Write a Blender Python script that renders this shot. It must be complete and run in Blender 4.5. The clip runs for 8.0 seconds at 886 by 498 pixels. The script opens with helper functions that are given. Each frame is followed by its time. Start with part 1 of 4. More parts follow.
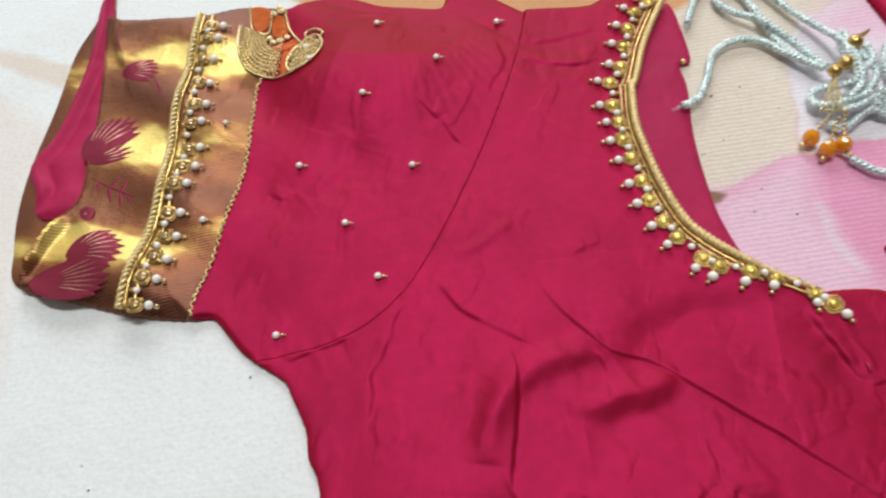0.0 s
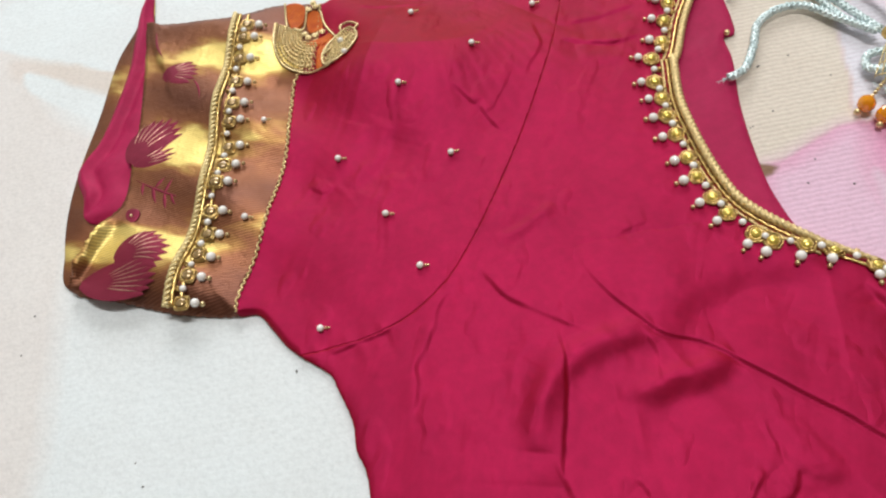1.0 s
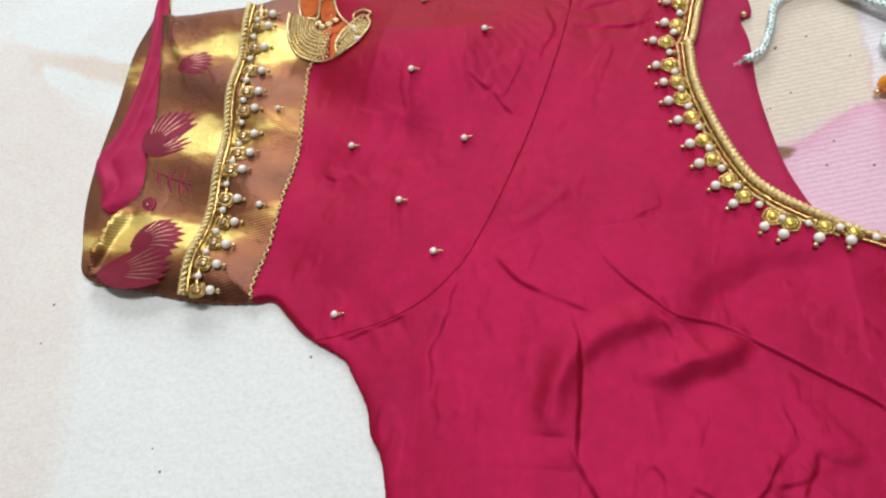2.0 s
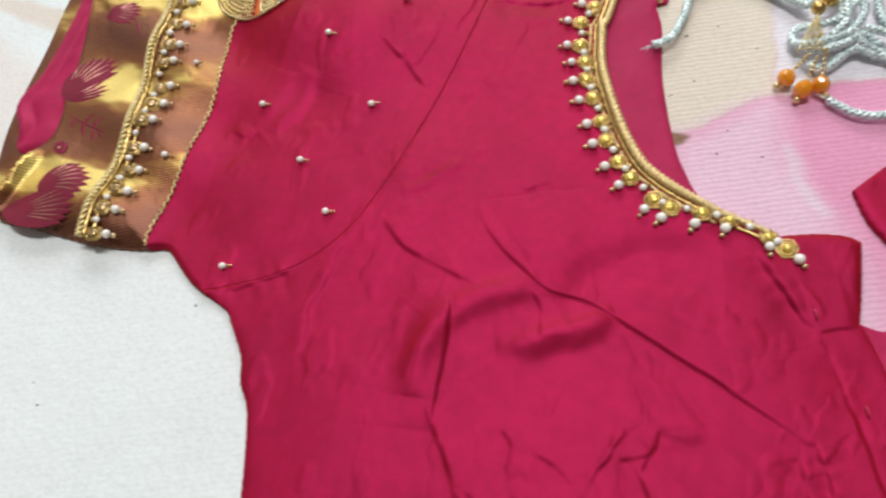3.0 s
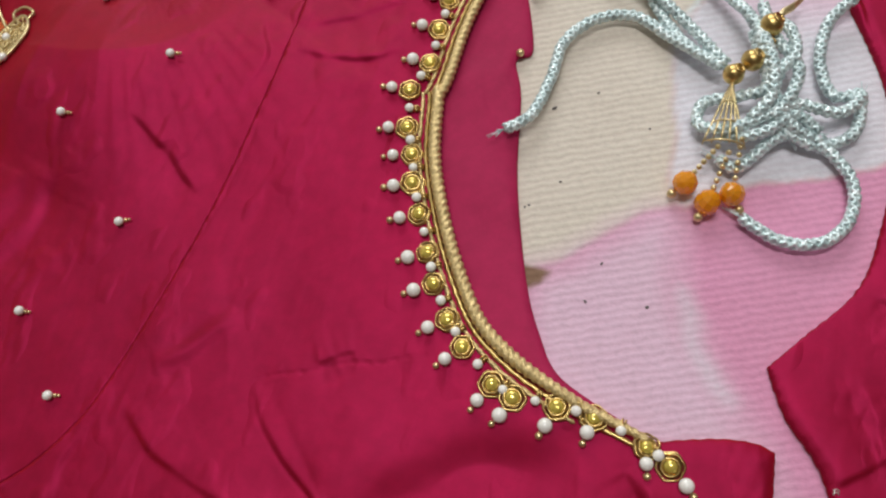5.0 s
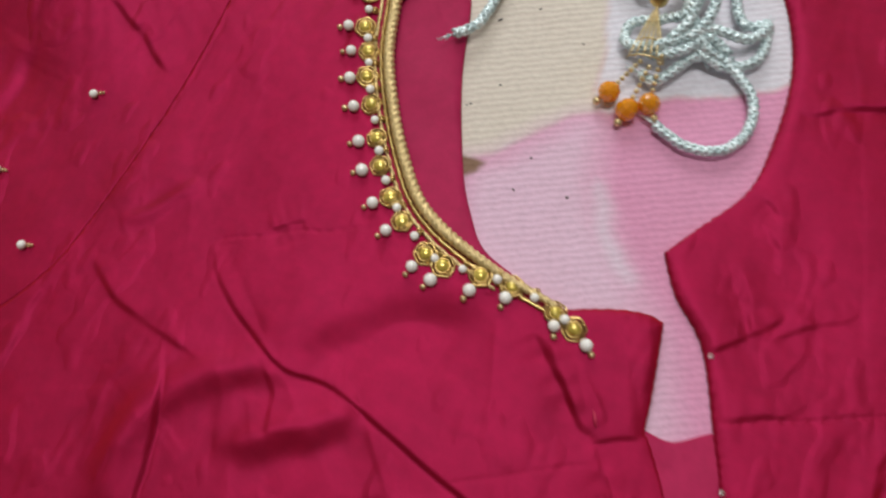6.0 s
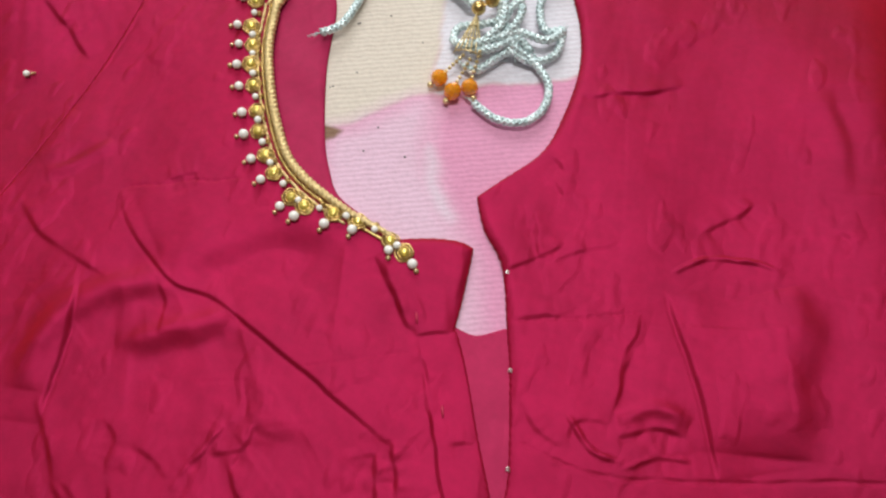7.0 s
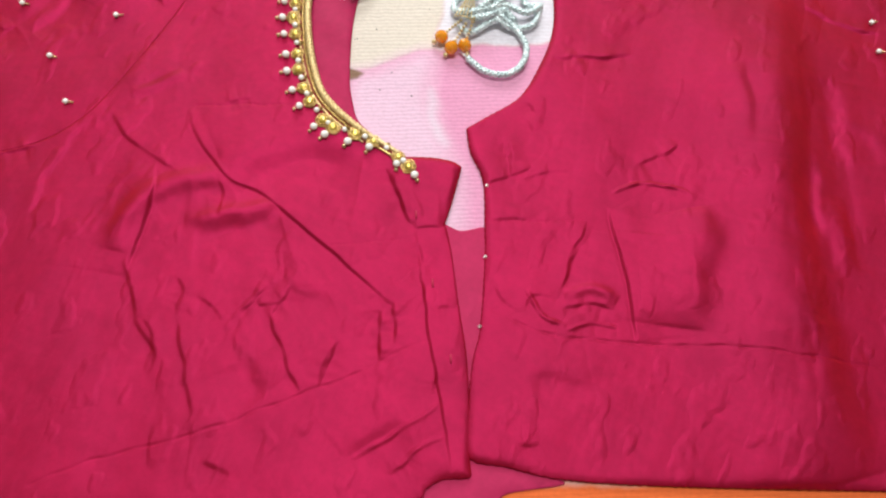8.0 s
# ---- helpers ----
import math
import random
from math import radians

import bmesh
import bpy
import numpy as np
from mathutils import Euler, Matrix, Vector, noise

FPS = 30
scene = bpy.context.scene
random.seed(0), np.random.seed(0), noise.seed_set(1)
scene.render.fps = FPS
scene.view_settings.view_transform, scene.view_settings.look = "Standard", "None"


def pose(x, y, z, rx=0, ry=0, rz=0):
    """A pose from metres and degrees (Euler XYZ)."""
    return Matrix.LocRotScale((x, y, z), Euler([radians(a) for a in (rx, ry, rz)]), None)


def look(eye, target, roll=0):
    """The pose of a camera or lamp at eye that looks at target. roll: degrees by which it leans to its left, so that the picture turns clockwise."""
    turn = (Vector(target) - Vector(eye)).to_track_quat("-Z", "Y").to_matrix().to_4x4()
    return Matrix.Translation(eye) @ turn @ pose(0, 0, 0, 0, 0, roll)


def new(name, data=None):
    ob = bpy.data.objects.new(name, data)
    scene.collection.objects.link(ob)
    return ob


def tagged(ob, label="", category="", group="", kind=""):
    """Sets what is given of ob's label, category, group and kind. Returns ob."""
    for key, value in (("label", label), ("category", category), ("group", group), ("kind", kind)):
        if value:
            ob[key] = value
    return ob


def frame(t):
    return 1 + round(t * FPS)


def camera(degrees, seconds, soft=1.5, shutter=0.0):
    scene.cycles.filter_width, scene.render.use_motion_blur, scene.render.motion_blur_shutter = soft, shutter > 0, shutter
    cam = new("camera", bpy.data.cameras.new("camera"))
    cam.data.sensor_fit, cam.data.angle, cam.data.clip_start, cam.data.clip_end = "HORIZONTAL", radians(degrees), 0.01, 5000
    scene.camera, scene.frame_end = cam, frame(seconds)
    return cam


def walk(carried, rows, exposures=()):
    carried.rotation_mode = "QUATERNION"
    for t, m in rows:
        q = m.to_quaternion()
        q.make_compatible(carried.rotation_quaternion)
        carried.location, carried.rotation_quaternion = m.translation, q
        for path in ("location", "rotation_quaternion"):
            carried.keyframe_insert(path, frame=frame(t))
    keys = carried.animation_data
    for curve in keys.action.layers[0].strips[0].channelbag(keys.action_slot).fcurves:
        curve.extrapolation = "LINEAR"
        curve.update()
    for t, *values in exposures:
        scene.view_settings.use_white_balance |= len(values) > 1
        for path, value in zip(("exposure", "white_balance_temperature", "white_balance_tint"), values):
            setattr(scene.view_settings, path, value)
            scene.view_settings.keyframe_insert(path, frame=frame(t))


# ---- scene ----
# ---- camera ----
cam = camera(58.00, 8.0, soft=2.2, shutter=0.4)
PATH = [
    (0, (0.0584, -0.1418, 0.2608), (-0.2793, 0.8149, -1.4627), -6.48),
    (0.5, (0.0598, -0.1402, 0.2536), (-0.4047, 0.7788, -1.4609), -13.19),
    (1, (0.0621, -0.1422, 0.2549), (-0.4022, 0.7786, -1.4587), -15.09),
    (2.3, (0.0691, -0.1466, 0.2499), (-0.454, 0.75, -1.4597), -18.49),
    (2.5, (0.077, -0.1482, 0.2483), (-0.4562, 0.757, -1.4536), -16.17),
    (3, (0.1088, -0.1404, 0.2472), (-0.4159, 0.7153, -1.4827), -15.47),
    (3.2, (0.1204, -0.1357, 0.2524), (-0.3547, 0.8262, -1.4355), -9.38),
    (3.5, (0.1386, -0.1188, 0.2554), (-0.2971, 0.8491, -1.4397), -6.69),
    (4, (0.1404, -0.0757, 0.238), (-0.3168, 0.7787, -1.5116), -12.96),
    (4.1, (0.1362, -0.0626, 0.2266), (-0.2979, 0.7426, -1.552), -13.88),
    (4.2, (0.1381, -0.0477, 0.2138), (-0.3328, 0.6816, -1.588), -17.58),
    (5.3, (0.1218, -0.0169, 0.1977), (-0.2483, 0.5744, -1.6767), -18.29),
    (5.5, (0.1245, -0.0225, 0.1944), (-0.1958, 0.5442, -1.6967), -15.04),
    (6, (0.1393, -0.0443, 0.2172), (-0.1603, 0.5174, -1.6788), -10.73),
    (6.5, (0.1704, -0.0708, 0.2445), (-0.0837, 0.6185, -1.6157), -4.06),
    (7, (0.1866, -0.087, 0.2646), (-0.0089, 0.6236, -1.5946), 1.26),
    (7.5, (0.1926, -0.1186, 0.2994), (0.0421, 0.552, -1.5788), 5.17),
    (8, (0.2008, -0.1527, 0.3288), (0.0496, 0.5739, -1.5284), 7.51),
]
EXPOSURES = [(0.0, -0.11), (2.5, -0.06), (3.5, -0.03), (4.0, -0.21), (5.3, -0.45), (6.5, -0.34), (7.0, -0.08), (8.0, 0.26)]
walk(cam, [(t, look(eye, target, roll)) for t, eye, target, roll in PATH], EXPOSURES)

# ---- light ----
world = bpy.data.worlds.new("daylight")
scene.world = world
world.use_nodes = True
sky = world.node_tree.nodes.new("ShaderNodeTexSky")
sky.sky_type, sky.sun_disc = "NISHITA", False
sky.sun_elevation, sky.sun_rotation = radians(40), radians(20)
world.node_tree.links.new(sky.outputs[0], world.node_tree.nodes["Background"].inputs[0])
world.node_tree.nodes["Background"].inputs[1].default_value = 0.1


def area_lamp(name, eye, target, sx, sy, watts, color):
    data = bpy.data.lights.new(name, "AREA")
    data.shape, data.size, data.size_y, data.energy, data.color = "RECTANGLE", sx, sy, watts, color
    ob = new(name, data)
    ob.matrix_world = look(eye, target)
    return ob


area_lamp("window_daylight", (-0.75, 2.24, 1.45), (0.1, 0, 0.2), 1.45, 1.15, 46, (0.96, 0.985, 1.0))
# Soft fill added overhead to even out shadows; no fixture is known.
area_lamp("overhead_fill", (0.05, 0.4, 2.6), (0.05, 0.4, 0), 1.2, 0.25, 42, (0.97, 0.99, 1.0))


# ---- materials ----
def srgb(r, g, b):
    return tuple(((c / 255 + 0.055) / 1.055) ** 2.4 if c > 10 else c / 255 / 12.92 for c in (r, g, b)) + (1,)


def base_mat(name, color, rough=0.5, metal=0.0, **more):
    m = bpy.data.materials.new(name)
    m.use_nodes = True
    b = m.node_tree.nodes["Principled BSDF"]
    b.inputs["Base Color"].default_value = color
    b.inputs["Roughness"].default_value, b.inputs["Metallic"].default_value = rough, metal
    for key, value in more.items():
        b.inputs[key.replace("_", " ")].default_value = value
    return m, m.node_tree, b


def noise_node(nt, scale, detail=4.0, rough=0.6, coords=None):
    n = nt.nodes.new("ShaderNodeTexNoise")
    n.inputs["Scale"].default_value, n.inputs["Detail"].default_value, n.inputs["Roughness"].default_value = scale, detail, rough
    if coords is None:
        coords = nt.nodes.new("ShaderNodeTexCoord").outputs["Object"]
    nt.links.new(coords, n.inputs["Vector"])
    return n.outputs["Fac"]


def wave_node(nt, scale, direction, distortion, coords):
    w = nt.nodes.new("ShaderNodeTexWave")
    w.bands_direction = direction
    w.inputs["Scale"].default_value, w.inputs["Distortion"].default_value = scale, distortion
    w.inputs["Detail Scale"].default_value = 1.5
    nt.links.new(coords, w.inputs["Vector"])
    return w.outputs["Fac"]


def turned(nt, degrees):
    c, m = nt.nodes.new("ShaderNodeTexCoord"), nt.nodes.new("ShaderNodeMapping")
    m.inputs["Rotation"].default_value = (0, 0, radians(degrees))
    nt.links.new(c.outputs["Object"], m.inputs["Vector"])
    return m.outputs["Vector"]


def ramp(nt, fac, stops):
    r = nt.nodes.new("ShaderNodeValToRGB")
    while len(r.color_ramp.elements) < len(stops):
        r.color_ramp.elements.new(0.5)
    for e, (p, c) in zip(r.color_ramp.elements, stops):
        e.position, e.color = p, c
    nt.links.new(fac, r.inputs["Fac"])
    return r.outputs["Color"]


def mixed(nt, a, b, fac, how="MIX"):
    n = nt.nodes.new("ShaderNodeMix")
    n.data_type, n.blend_type = "RGBA", how
    for value, socket in ((fac, n.inputs[0]), (a, n.inputs[6]), (b, n.inputs[7])):
        if isinstance(value, (int, float, tuple)):
            socket.default_value = value
        else:
            nt.links.new(value, socket)
    return n.outputs[2]


def bump(nt, b, height, strength, distance):
    n = nt.nodes.new("ShaderNodeBump")
    n.inputs["Strength"].default_value, n.inputs["Distance"].default_value = strength, distance
    nt.links.new(height, n.inputs["Height"])
    old = b.inputs["Normal"].links[0].from_socket if b.inputs["Normal"].links else None
    if old:
        nt.links.new(old, n.inputs["Normal"])
    nt.links.new(n.outputs["Normal"], b.inputs["Normal"])


def ridged(nt, scale, detail, coords, bend=0.6):
    """Sharp wandering creases, as in cloth that was folded and pressed by hand."""
    n = nt.nodes.new("ShaderNodeTexNoise")
    n.noise_type, n.normalize = "RIDGED_MULTIFRACTAL", True
    n.inputs["Scale"].default_value, n.inputs["Detail"].default_value, n.inputs["Distortion"].default_value = scale, detail, bend
    nt.links.new(coords, n.inputs["Vector"])
    return n.outputs["Fac"]


def silk(name, warp, weft, share=0.5, rough=0.4, crumple=1.0):
    """Shot silk: a dull red warp crossed by a lustrous pink weft."""
    m, nt, b = base_mat(name, warp, 0.6, 0.0, Specular_IOR_Level=0.15)
    g = nt.nodes.new("ShaderNodeBsdfPrincipled")
    g.inputs["Metallic"].default_value, g.inputs["Roughness"].default_value = 1.0, rough
    patch, fine = noise_node(nt, 16, 6, 0.7), noise_node(nt, 260, 3, 0.7)
    for node, color in ((b, warp), (g, weft)):
        low, high = tuple(c * 0.86 for c in color[:3]) + (1,), tuple(c * 1.12 for c in color[:3]) + (1,)
        col = ramp(nt, patch, [(0.32, low), (0.5, color), (0.72, high)])
        col = mixed(nt, col, ramp(nt, fine, [(0.3, (0.90, 0.90, 0.90, 1)), (0.7, (1.07, 1.07, 1.07, 1))]), 1.0, "MULTIPLY")
        nt.links.new(col, node.inputs["Base Color"])
    bump(nt, b, wave_node(nt, 700, "X", 0.6, turned(nt, 20)), 0.10, 0.0002)
    bump(nt, b, wave_node(nt, 700, "Y", 0.6, turned(nt, 20)), 0.10, 0.0002)
    for degrees, scale, strength in ((28, 45, 0.22), (-55, 62, 0.20), (70, 24, 0.26)):
        at = turned(nt, degrees)
        at.node.inputs["Scale"].default_value = (1.0, 0.62, 1.0)
        bump(nt, b, noise_node(nt, scale, 2.5, 0.55, at), strength * crumple, 0.0018)
    for degrees, scale, strength in ((40, 21, 0.15), (-30, 47, 0.11)):
        at = turned(nt, degrees)
        at.node.inputs["Scale"].default_value = (1.0, 0.5, 1.0)
        bump(nt, b, ridged(nt, scale, 3, at), strength * crumple, 0.0011)
    dents = turned(nt, 15)
    dents.node.inputs["Scale"].default_value = (1.0, 0.55, 1.0)
    bump(nt, b, ramp(nt, noise_node(nt, 75, 2.0, 0.5, dents), [(0.57, (0, 0, 0, 1)), (0.66, (1, 1, 1, 1))]), 0.27 * crumple, 0.0011)
    yarn = turned(nt, 14)
    yarn.node.inputs["Scale"].default_value = (1.0, 0.09, 1.0)
    bump(nt, b, noise_node(nt, 210, 3.0, 0.6, yarn), 0.12 * crumple, 0.0009)
    nt.links.new(b.inputs["Normal"].links[0].from_socket, g.inputs["Normal"])
    mix = nt.nodes.new("ShaderNodeMixShader")
    facing = nt.nodes.new("ShaderNodeLayerWeight")
    facing.inputs["Blend"].default_value = 0.5
    nt.links.new(b.inputs["Normal"].links[0].from_socket, facing.inputs["Normal"])
    nt.links.new(ramp(nt, facing.outputs["Facing"], [(0.20, (share,) * 3 + (1,)), (0.50, (share * 0.12,) * 3 + (1,))]), mix.inputs[0])
    nt.links.new(b.outputs[0], mix.inputs[1])
    nt.links.new(g.outputs[0], mix.inputs[2])
    nt.links.new(mix.outputs[0], nt.nodes["Material Output"].inputs["Surface"])
    return m


CRIMSON = silk("crimson_silk", (0.30, 0.0018, 0.011, 1), (0.41, 0.0115, 0.090, 1), 0.45, 0.56)
LINING = silk("magenta_lining", (0.41, 0.016, 0.078, 1), (0.41, 0.016, 0.078, 1), 0.1, 0.5, 0.6)


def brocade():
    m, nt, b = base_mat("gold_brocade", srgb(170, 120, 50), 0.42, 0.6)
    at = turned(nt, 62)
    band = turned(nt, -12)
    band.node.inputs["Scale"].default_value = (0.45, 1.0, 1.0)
    sheen_stripe = wave_node(nt, 6.54, "Y", 0.0, turned(nt, -16))
    sheen_stripe.node.inputs["Phase Offset"].default_value = 2.3
    # Pale gold patches paint in the waving cloth's highlights, over dull copper.
    patch = mixed(nt, noise_node(nt, 38, 3.5, 0.6, band), sheen_stripe, 0.24)
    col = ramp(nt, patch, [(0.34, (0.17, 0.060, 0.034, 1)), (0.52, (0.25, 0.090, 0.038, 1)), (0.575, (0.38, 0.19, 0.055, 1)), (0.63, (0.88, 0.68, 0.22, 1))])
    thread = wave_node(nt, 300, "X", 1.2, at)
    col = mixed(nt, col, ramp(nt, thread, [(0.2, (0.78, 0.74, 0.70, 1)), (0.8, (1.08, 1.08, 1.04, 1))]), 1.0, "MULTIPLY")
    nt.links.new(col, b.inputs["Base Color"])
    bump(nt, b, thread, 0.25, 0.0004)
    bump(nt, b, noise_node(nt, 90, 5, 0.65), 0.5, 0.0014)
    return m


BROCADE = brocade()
LEAF = silk("maroon_weave", (0.21, 0.020, 0.042, 1), (0.26, 0.030, 0.062, 1), 0.5, 0.4, 0.5)


def gold(name, color, rough, scale, strength, metal=1.0):
    m, nt, b = base_mat(name, color, rough, metal)
    col = mixed(nt, color, ramp(nt, noise_node(nt, scale, 3), [(0.3, (0.62, 0.58, 0.5, 1)), (0.7, (1.1, 1.1, 1.1, 1))]), 1.0, "MULTIPLY")
    nt.links.new(col, b.inputs["Base Color"])
    bump(nt, b, noise_node(nt, scale * 2, 2), strength, 0.0004)
    return m


GOLD = gold("gold_metal", (0.74, 0.53, 0.21, 1), 0.30, 400, 0.3)
ZARI = gold("gold_thread", (0.86, 0.66, 0.32, 1), 0.38, 900, 0.9, 0.55)
VEIN = gold("gold_vein", (0.62, 0.33, 0.26, 1), 0.35, 500, 0.4, 0.8)
PALE_ZARI = gold("pale_gold_thread", (0.92, 0.75, 0.38, 1), 0.38, 900, 0.8, 0.45)
PALE_GOLD = gold("pale_gold_bead", (0.86, 0.70, 0.38, 1), 0.28, 700, 0.3, 0.75)
STONE, _, _ = base_mat("amber_stone", (0.74, 0.56, 0.10, 1), 0.10, 0.5, Coat_Weight=0.8)
PALE_STONE, _, _ = base_mat("honey_stone", (0.36, 0.23, 0.09, 1), 0.15, 0.4, Coat_Weight=0.8)
PEARL, pearl_nt, pearl_b = base_mat("pearl", (0.92, 0.88, 0.81, 1), 0.2, 0.0, Coat_Weight=0.5, Sheen_Weight=0.1)
ORANGE_THREAD, nt, b = base_mat("orange_thread", (0.85, 0.16, 0.012, 1), 0.55)
bump(nt, b, wave_node(nt, 260, "X", 1.2, turned(nt, 25)), 0.9, 0.0009)
nt.links.new(ramp(nt, noise_node(nt, 300, 3), [(0.3, (0.72, 0.10, 0.008, 1)), (0.7, (0.92, 0.22, 0.02, 1))]), b.inputs["Base Color"])
CRYSTAL, _, _ = base_mat("orange_crystal", (1.0, 0.38, 0.01, 1), 0.04, 0.0, Transmission_Weight=0.35, IOR=1.5, Coat_Weight=0.6)
SILVER, nt, b = base_mat("silver_thread", (0.66, 0.72, 0.70, 1), 0.36, 0.4)
nt.links.new(ramp(nt, noise_node(nt, 420, 3, 0.7), [(0.32, (0.38, 0.48, 0.48, 1)), (0.52, (0.72, 0.84, 0.83, 1)), (0.7, (0.93, 0.99, 0.98, 1))]), b.inputs["Base Color"])
bump(nt, b, noise_node(nt, 900, 2), 0.5, 0.0005)
STEEL, _, _ = base_mat("hook_steel", (0.72, 0.68, 0.64, 1), 0.3, 1.0)
RED_THREAD, _, _ = base_mat("red_thread", (0.50, 0.02, 0.07, 1), 0.6)
LINT, _, _ = base_mat("grey_lint", (0.16, 0.14, 0.13, 1), 0.9)


def sheet_mat():
    m, nt, b = base_mat("printed_cotton", (0.8, 0.8, 0.8, 1), 0.85, Specular_IOR_Level=0.2)
    a = nt.nodes.new("ShaderNodeAttribute")
    a.attribute_name = "dye"
    at = turned(nt, -22)
    rib = wave_node(nt, 150, "Y", 2.6, at)
    ribbed = mixed(nt, a.outputs["Color"], ramp(nt, rib, [(0.25, (0.945, 0.92, 0.925, 1)), (0.7, (1, 1, 1, 1))]), 1.0, "MULTIPLY")
    tone = mixed(nt, a.outputs["Color"], ribbed, a.outputs["Alpha"])
    tone = mixed(nt, tone, ramp(nt, noise_node(nt, 14, 6, 0.7), [(0.3, (0.94, 0.92, 0.91, 1)), (0.65, (1, 1, 1, 1))]), 1.0, "MULTIPLY")
    tone = mixed(nt, tone, ramp(nt, noise_node(nt, 500, 3, 0.7), [(0.3, (0.9, 0.9, 0.9, 1)), (0.6, (1, 1, 1, 1))]), 1.0, "MULTIPLY")
    nt.links.new(tone, b.inputs["Base Color"])
    bump(nt, b, rib, 0.22, 0.0005)
    scaled = nt.nodes.new("ShaderNodeMath")
    scaled.operation = "MULTIPLY"
    scaled.inputs[1].default_value = 0.22
    nt.links.new(a.outputs["Alpha"], scaled.inputs[0])
    nt.links.new(scaled.outputs[0], b.inputs["Normal"].links[0].from_node.inputs["Strength"])
    bump(nt, b, noise_node(nt, 450, 3, 0.7), 0.4, 0.0005)
    return m


SHEET = sheet_mat()


def plaster(name, color):
    m, nt, b = base_mat(name, color, 0.85)
    tint = ramp(nt, noise_node(nt, 3, 6), [(0.3, tuple(c * 0.92 for c in color[:3]) + (1,)), (0.7, color)])
    nt.links.new(tint, b.inputs["Base Color"])
    bump(nt, b, noise_node(nt, 120, 4), 0.2, 0.002)
    return m


WALL = plaster("wall_plaster", (0.60, 0.58, 0.54, 1))
# Unseen south and east walls, made dark to cut light from that side.
DARK_WALL = plaster("unseen_dark_wall", (0.22, 0.17, 0.14, 1))
CEILING = plaster("ceiling_paint", (0.80, 0.80, 0.78, 1))
FLOOR = plaster("floor_cement", (0.35, 0.33, 0.31, 1))


# ---- mesh helpers ----
def thing(name, label, category, group="", kind="", data=None):
    return tagged(new(name, data), label, category, group, kind)


def mesh_from(name, verts, faces, material, smooth=True):
    me = bpy.data.meshes.new(name)
    me.from_pydata([tuple(map(float, v)) for v in verts], [], [tuple(map(int, f)) for f in faces])
    me.materials.append(material)
    if smooth:
        me.polygons.foreach_set("use_smooth", [True] * len(me.polygons))
    me.update()
    return me


def piece(name, me, parent=None, label="", kind=""):
    ob = new(name, me)
    if parent is not None:
        ob.parent = parent
    return tagged(ob, label, kind=kind)


def part(name, bm, material, parent, label=""):
    me = bpy.data.meshes.new(name)
    bm.to_mesh(me)
    bm.free()
    me.materials.append(material)
    me.polygons.foreach_set("use_smooth", [True] * len(me.polygons))
    return piece(name, me, parent, label)


def curve_pts(pts, step=1.0, closed=False):
    """A smooth line through the points, in the points' own unit."""
    p = np.array(pts, float)
    n = len(p)
    idx = np.arange(-1, n + 2) % n if closed else np.clip(np.arange(-1, n + 1), 0, n - 1)
    out = []
    for i in range(len(idx) - 3):
        a, b, c, d = (p[idx[i + k]] for k in range(4))
        k = max(2, int(np.linalg.norm(c - b) / step))
        t = np.linspace(0, 1, k, endpoint=False)[:, None]
        out.append(0.5 * (2 * b + (c - a) * t + (2 * a - 5 * b + 4 * c - d) * t * t + (3 * b - a - 3 * c + d) * t ** 3))
    if not closed:
        out.append(p[-1:])
    return np.concatenate(out)


def inside(poly, pts):
    hit = np.zeros(len(pts), bool)
    box = np.all((pts >= poly.min(0)) & (pts <= poly.max(0)), axis=1)
    if not box.all():
        hit[box] = inside(poly, pts[box]) if box.any() else False
        return hit
    x, y = pts[:, 0], pts[:, 1]
    for (x0, y0), (x1, y1) in zip(poly, np.roll(poly, -1, 0)):
        if y0 != y1:
            hit ^= ((y0 > y) != (y1 > y)) & (x < (x1 - x0) * (y - y0) / (y1 - y0) + x0)
    return hit


def near(line, pts, closed=False, reach=None):
    """Distance to a line, the nearest place on it, the side (left is positive) and the share of its length; beyond reach it is not looked for."""
    ends = np.roll(line, -1, 0) if closed else line[1:]
    starts = line if closed else line[:-1]
    best = np.full(len(pts), 1e9 if reach is None else reach)
    foot, side, share = np.zeros((len(pts), 2)), np.ones(len(pts)), np.zeros(len(pts))
    for first in range(0, len(starts), 16):
        chunk = range(first, min(first + 16, len(starts)))
        if reach is None:
            rows = np.arange(len(pts))
        else:
            both = np.concatenate([starts[chunk.start:chunk.stop], ends[chunk.start:chunk.stop]])
            rows = np.nonzero(np.all((pts > both.min(0) - reach) & (pts < both.max(0) + reach), axis=1))[0]
        if not len(rows):
            continue
        p = pts[rows]
        low, ft, sd, sh = best[rows], foot[rows], side[rows], share[rows]
        for i in chunk:
            a, d = starts[i], ends[i] - starts[i]
            q = float(d @ d) or 1e-12
            t = np.clip(((p - a) @ d) / q, 0, 1)
            f = a + t[:, None] * d
            g = np.hypot(p[:, 0] - f[:, 0], p[:, 1] - f[:, 1])
            m = g < low
            low[m], ft[m] = g[m], f[m]
            sd[m] = np.sign(d[0] * (p[m, 1] - a[1]) - d[1] * (p[m, 0] - a[0]))
            sh[m] = (i + t[m]) / len(starts)
        best[rows], foot[rows], side[rows], share[rows] = low, ft, sd, sh
    return best, foot, side, share


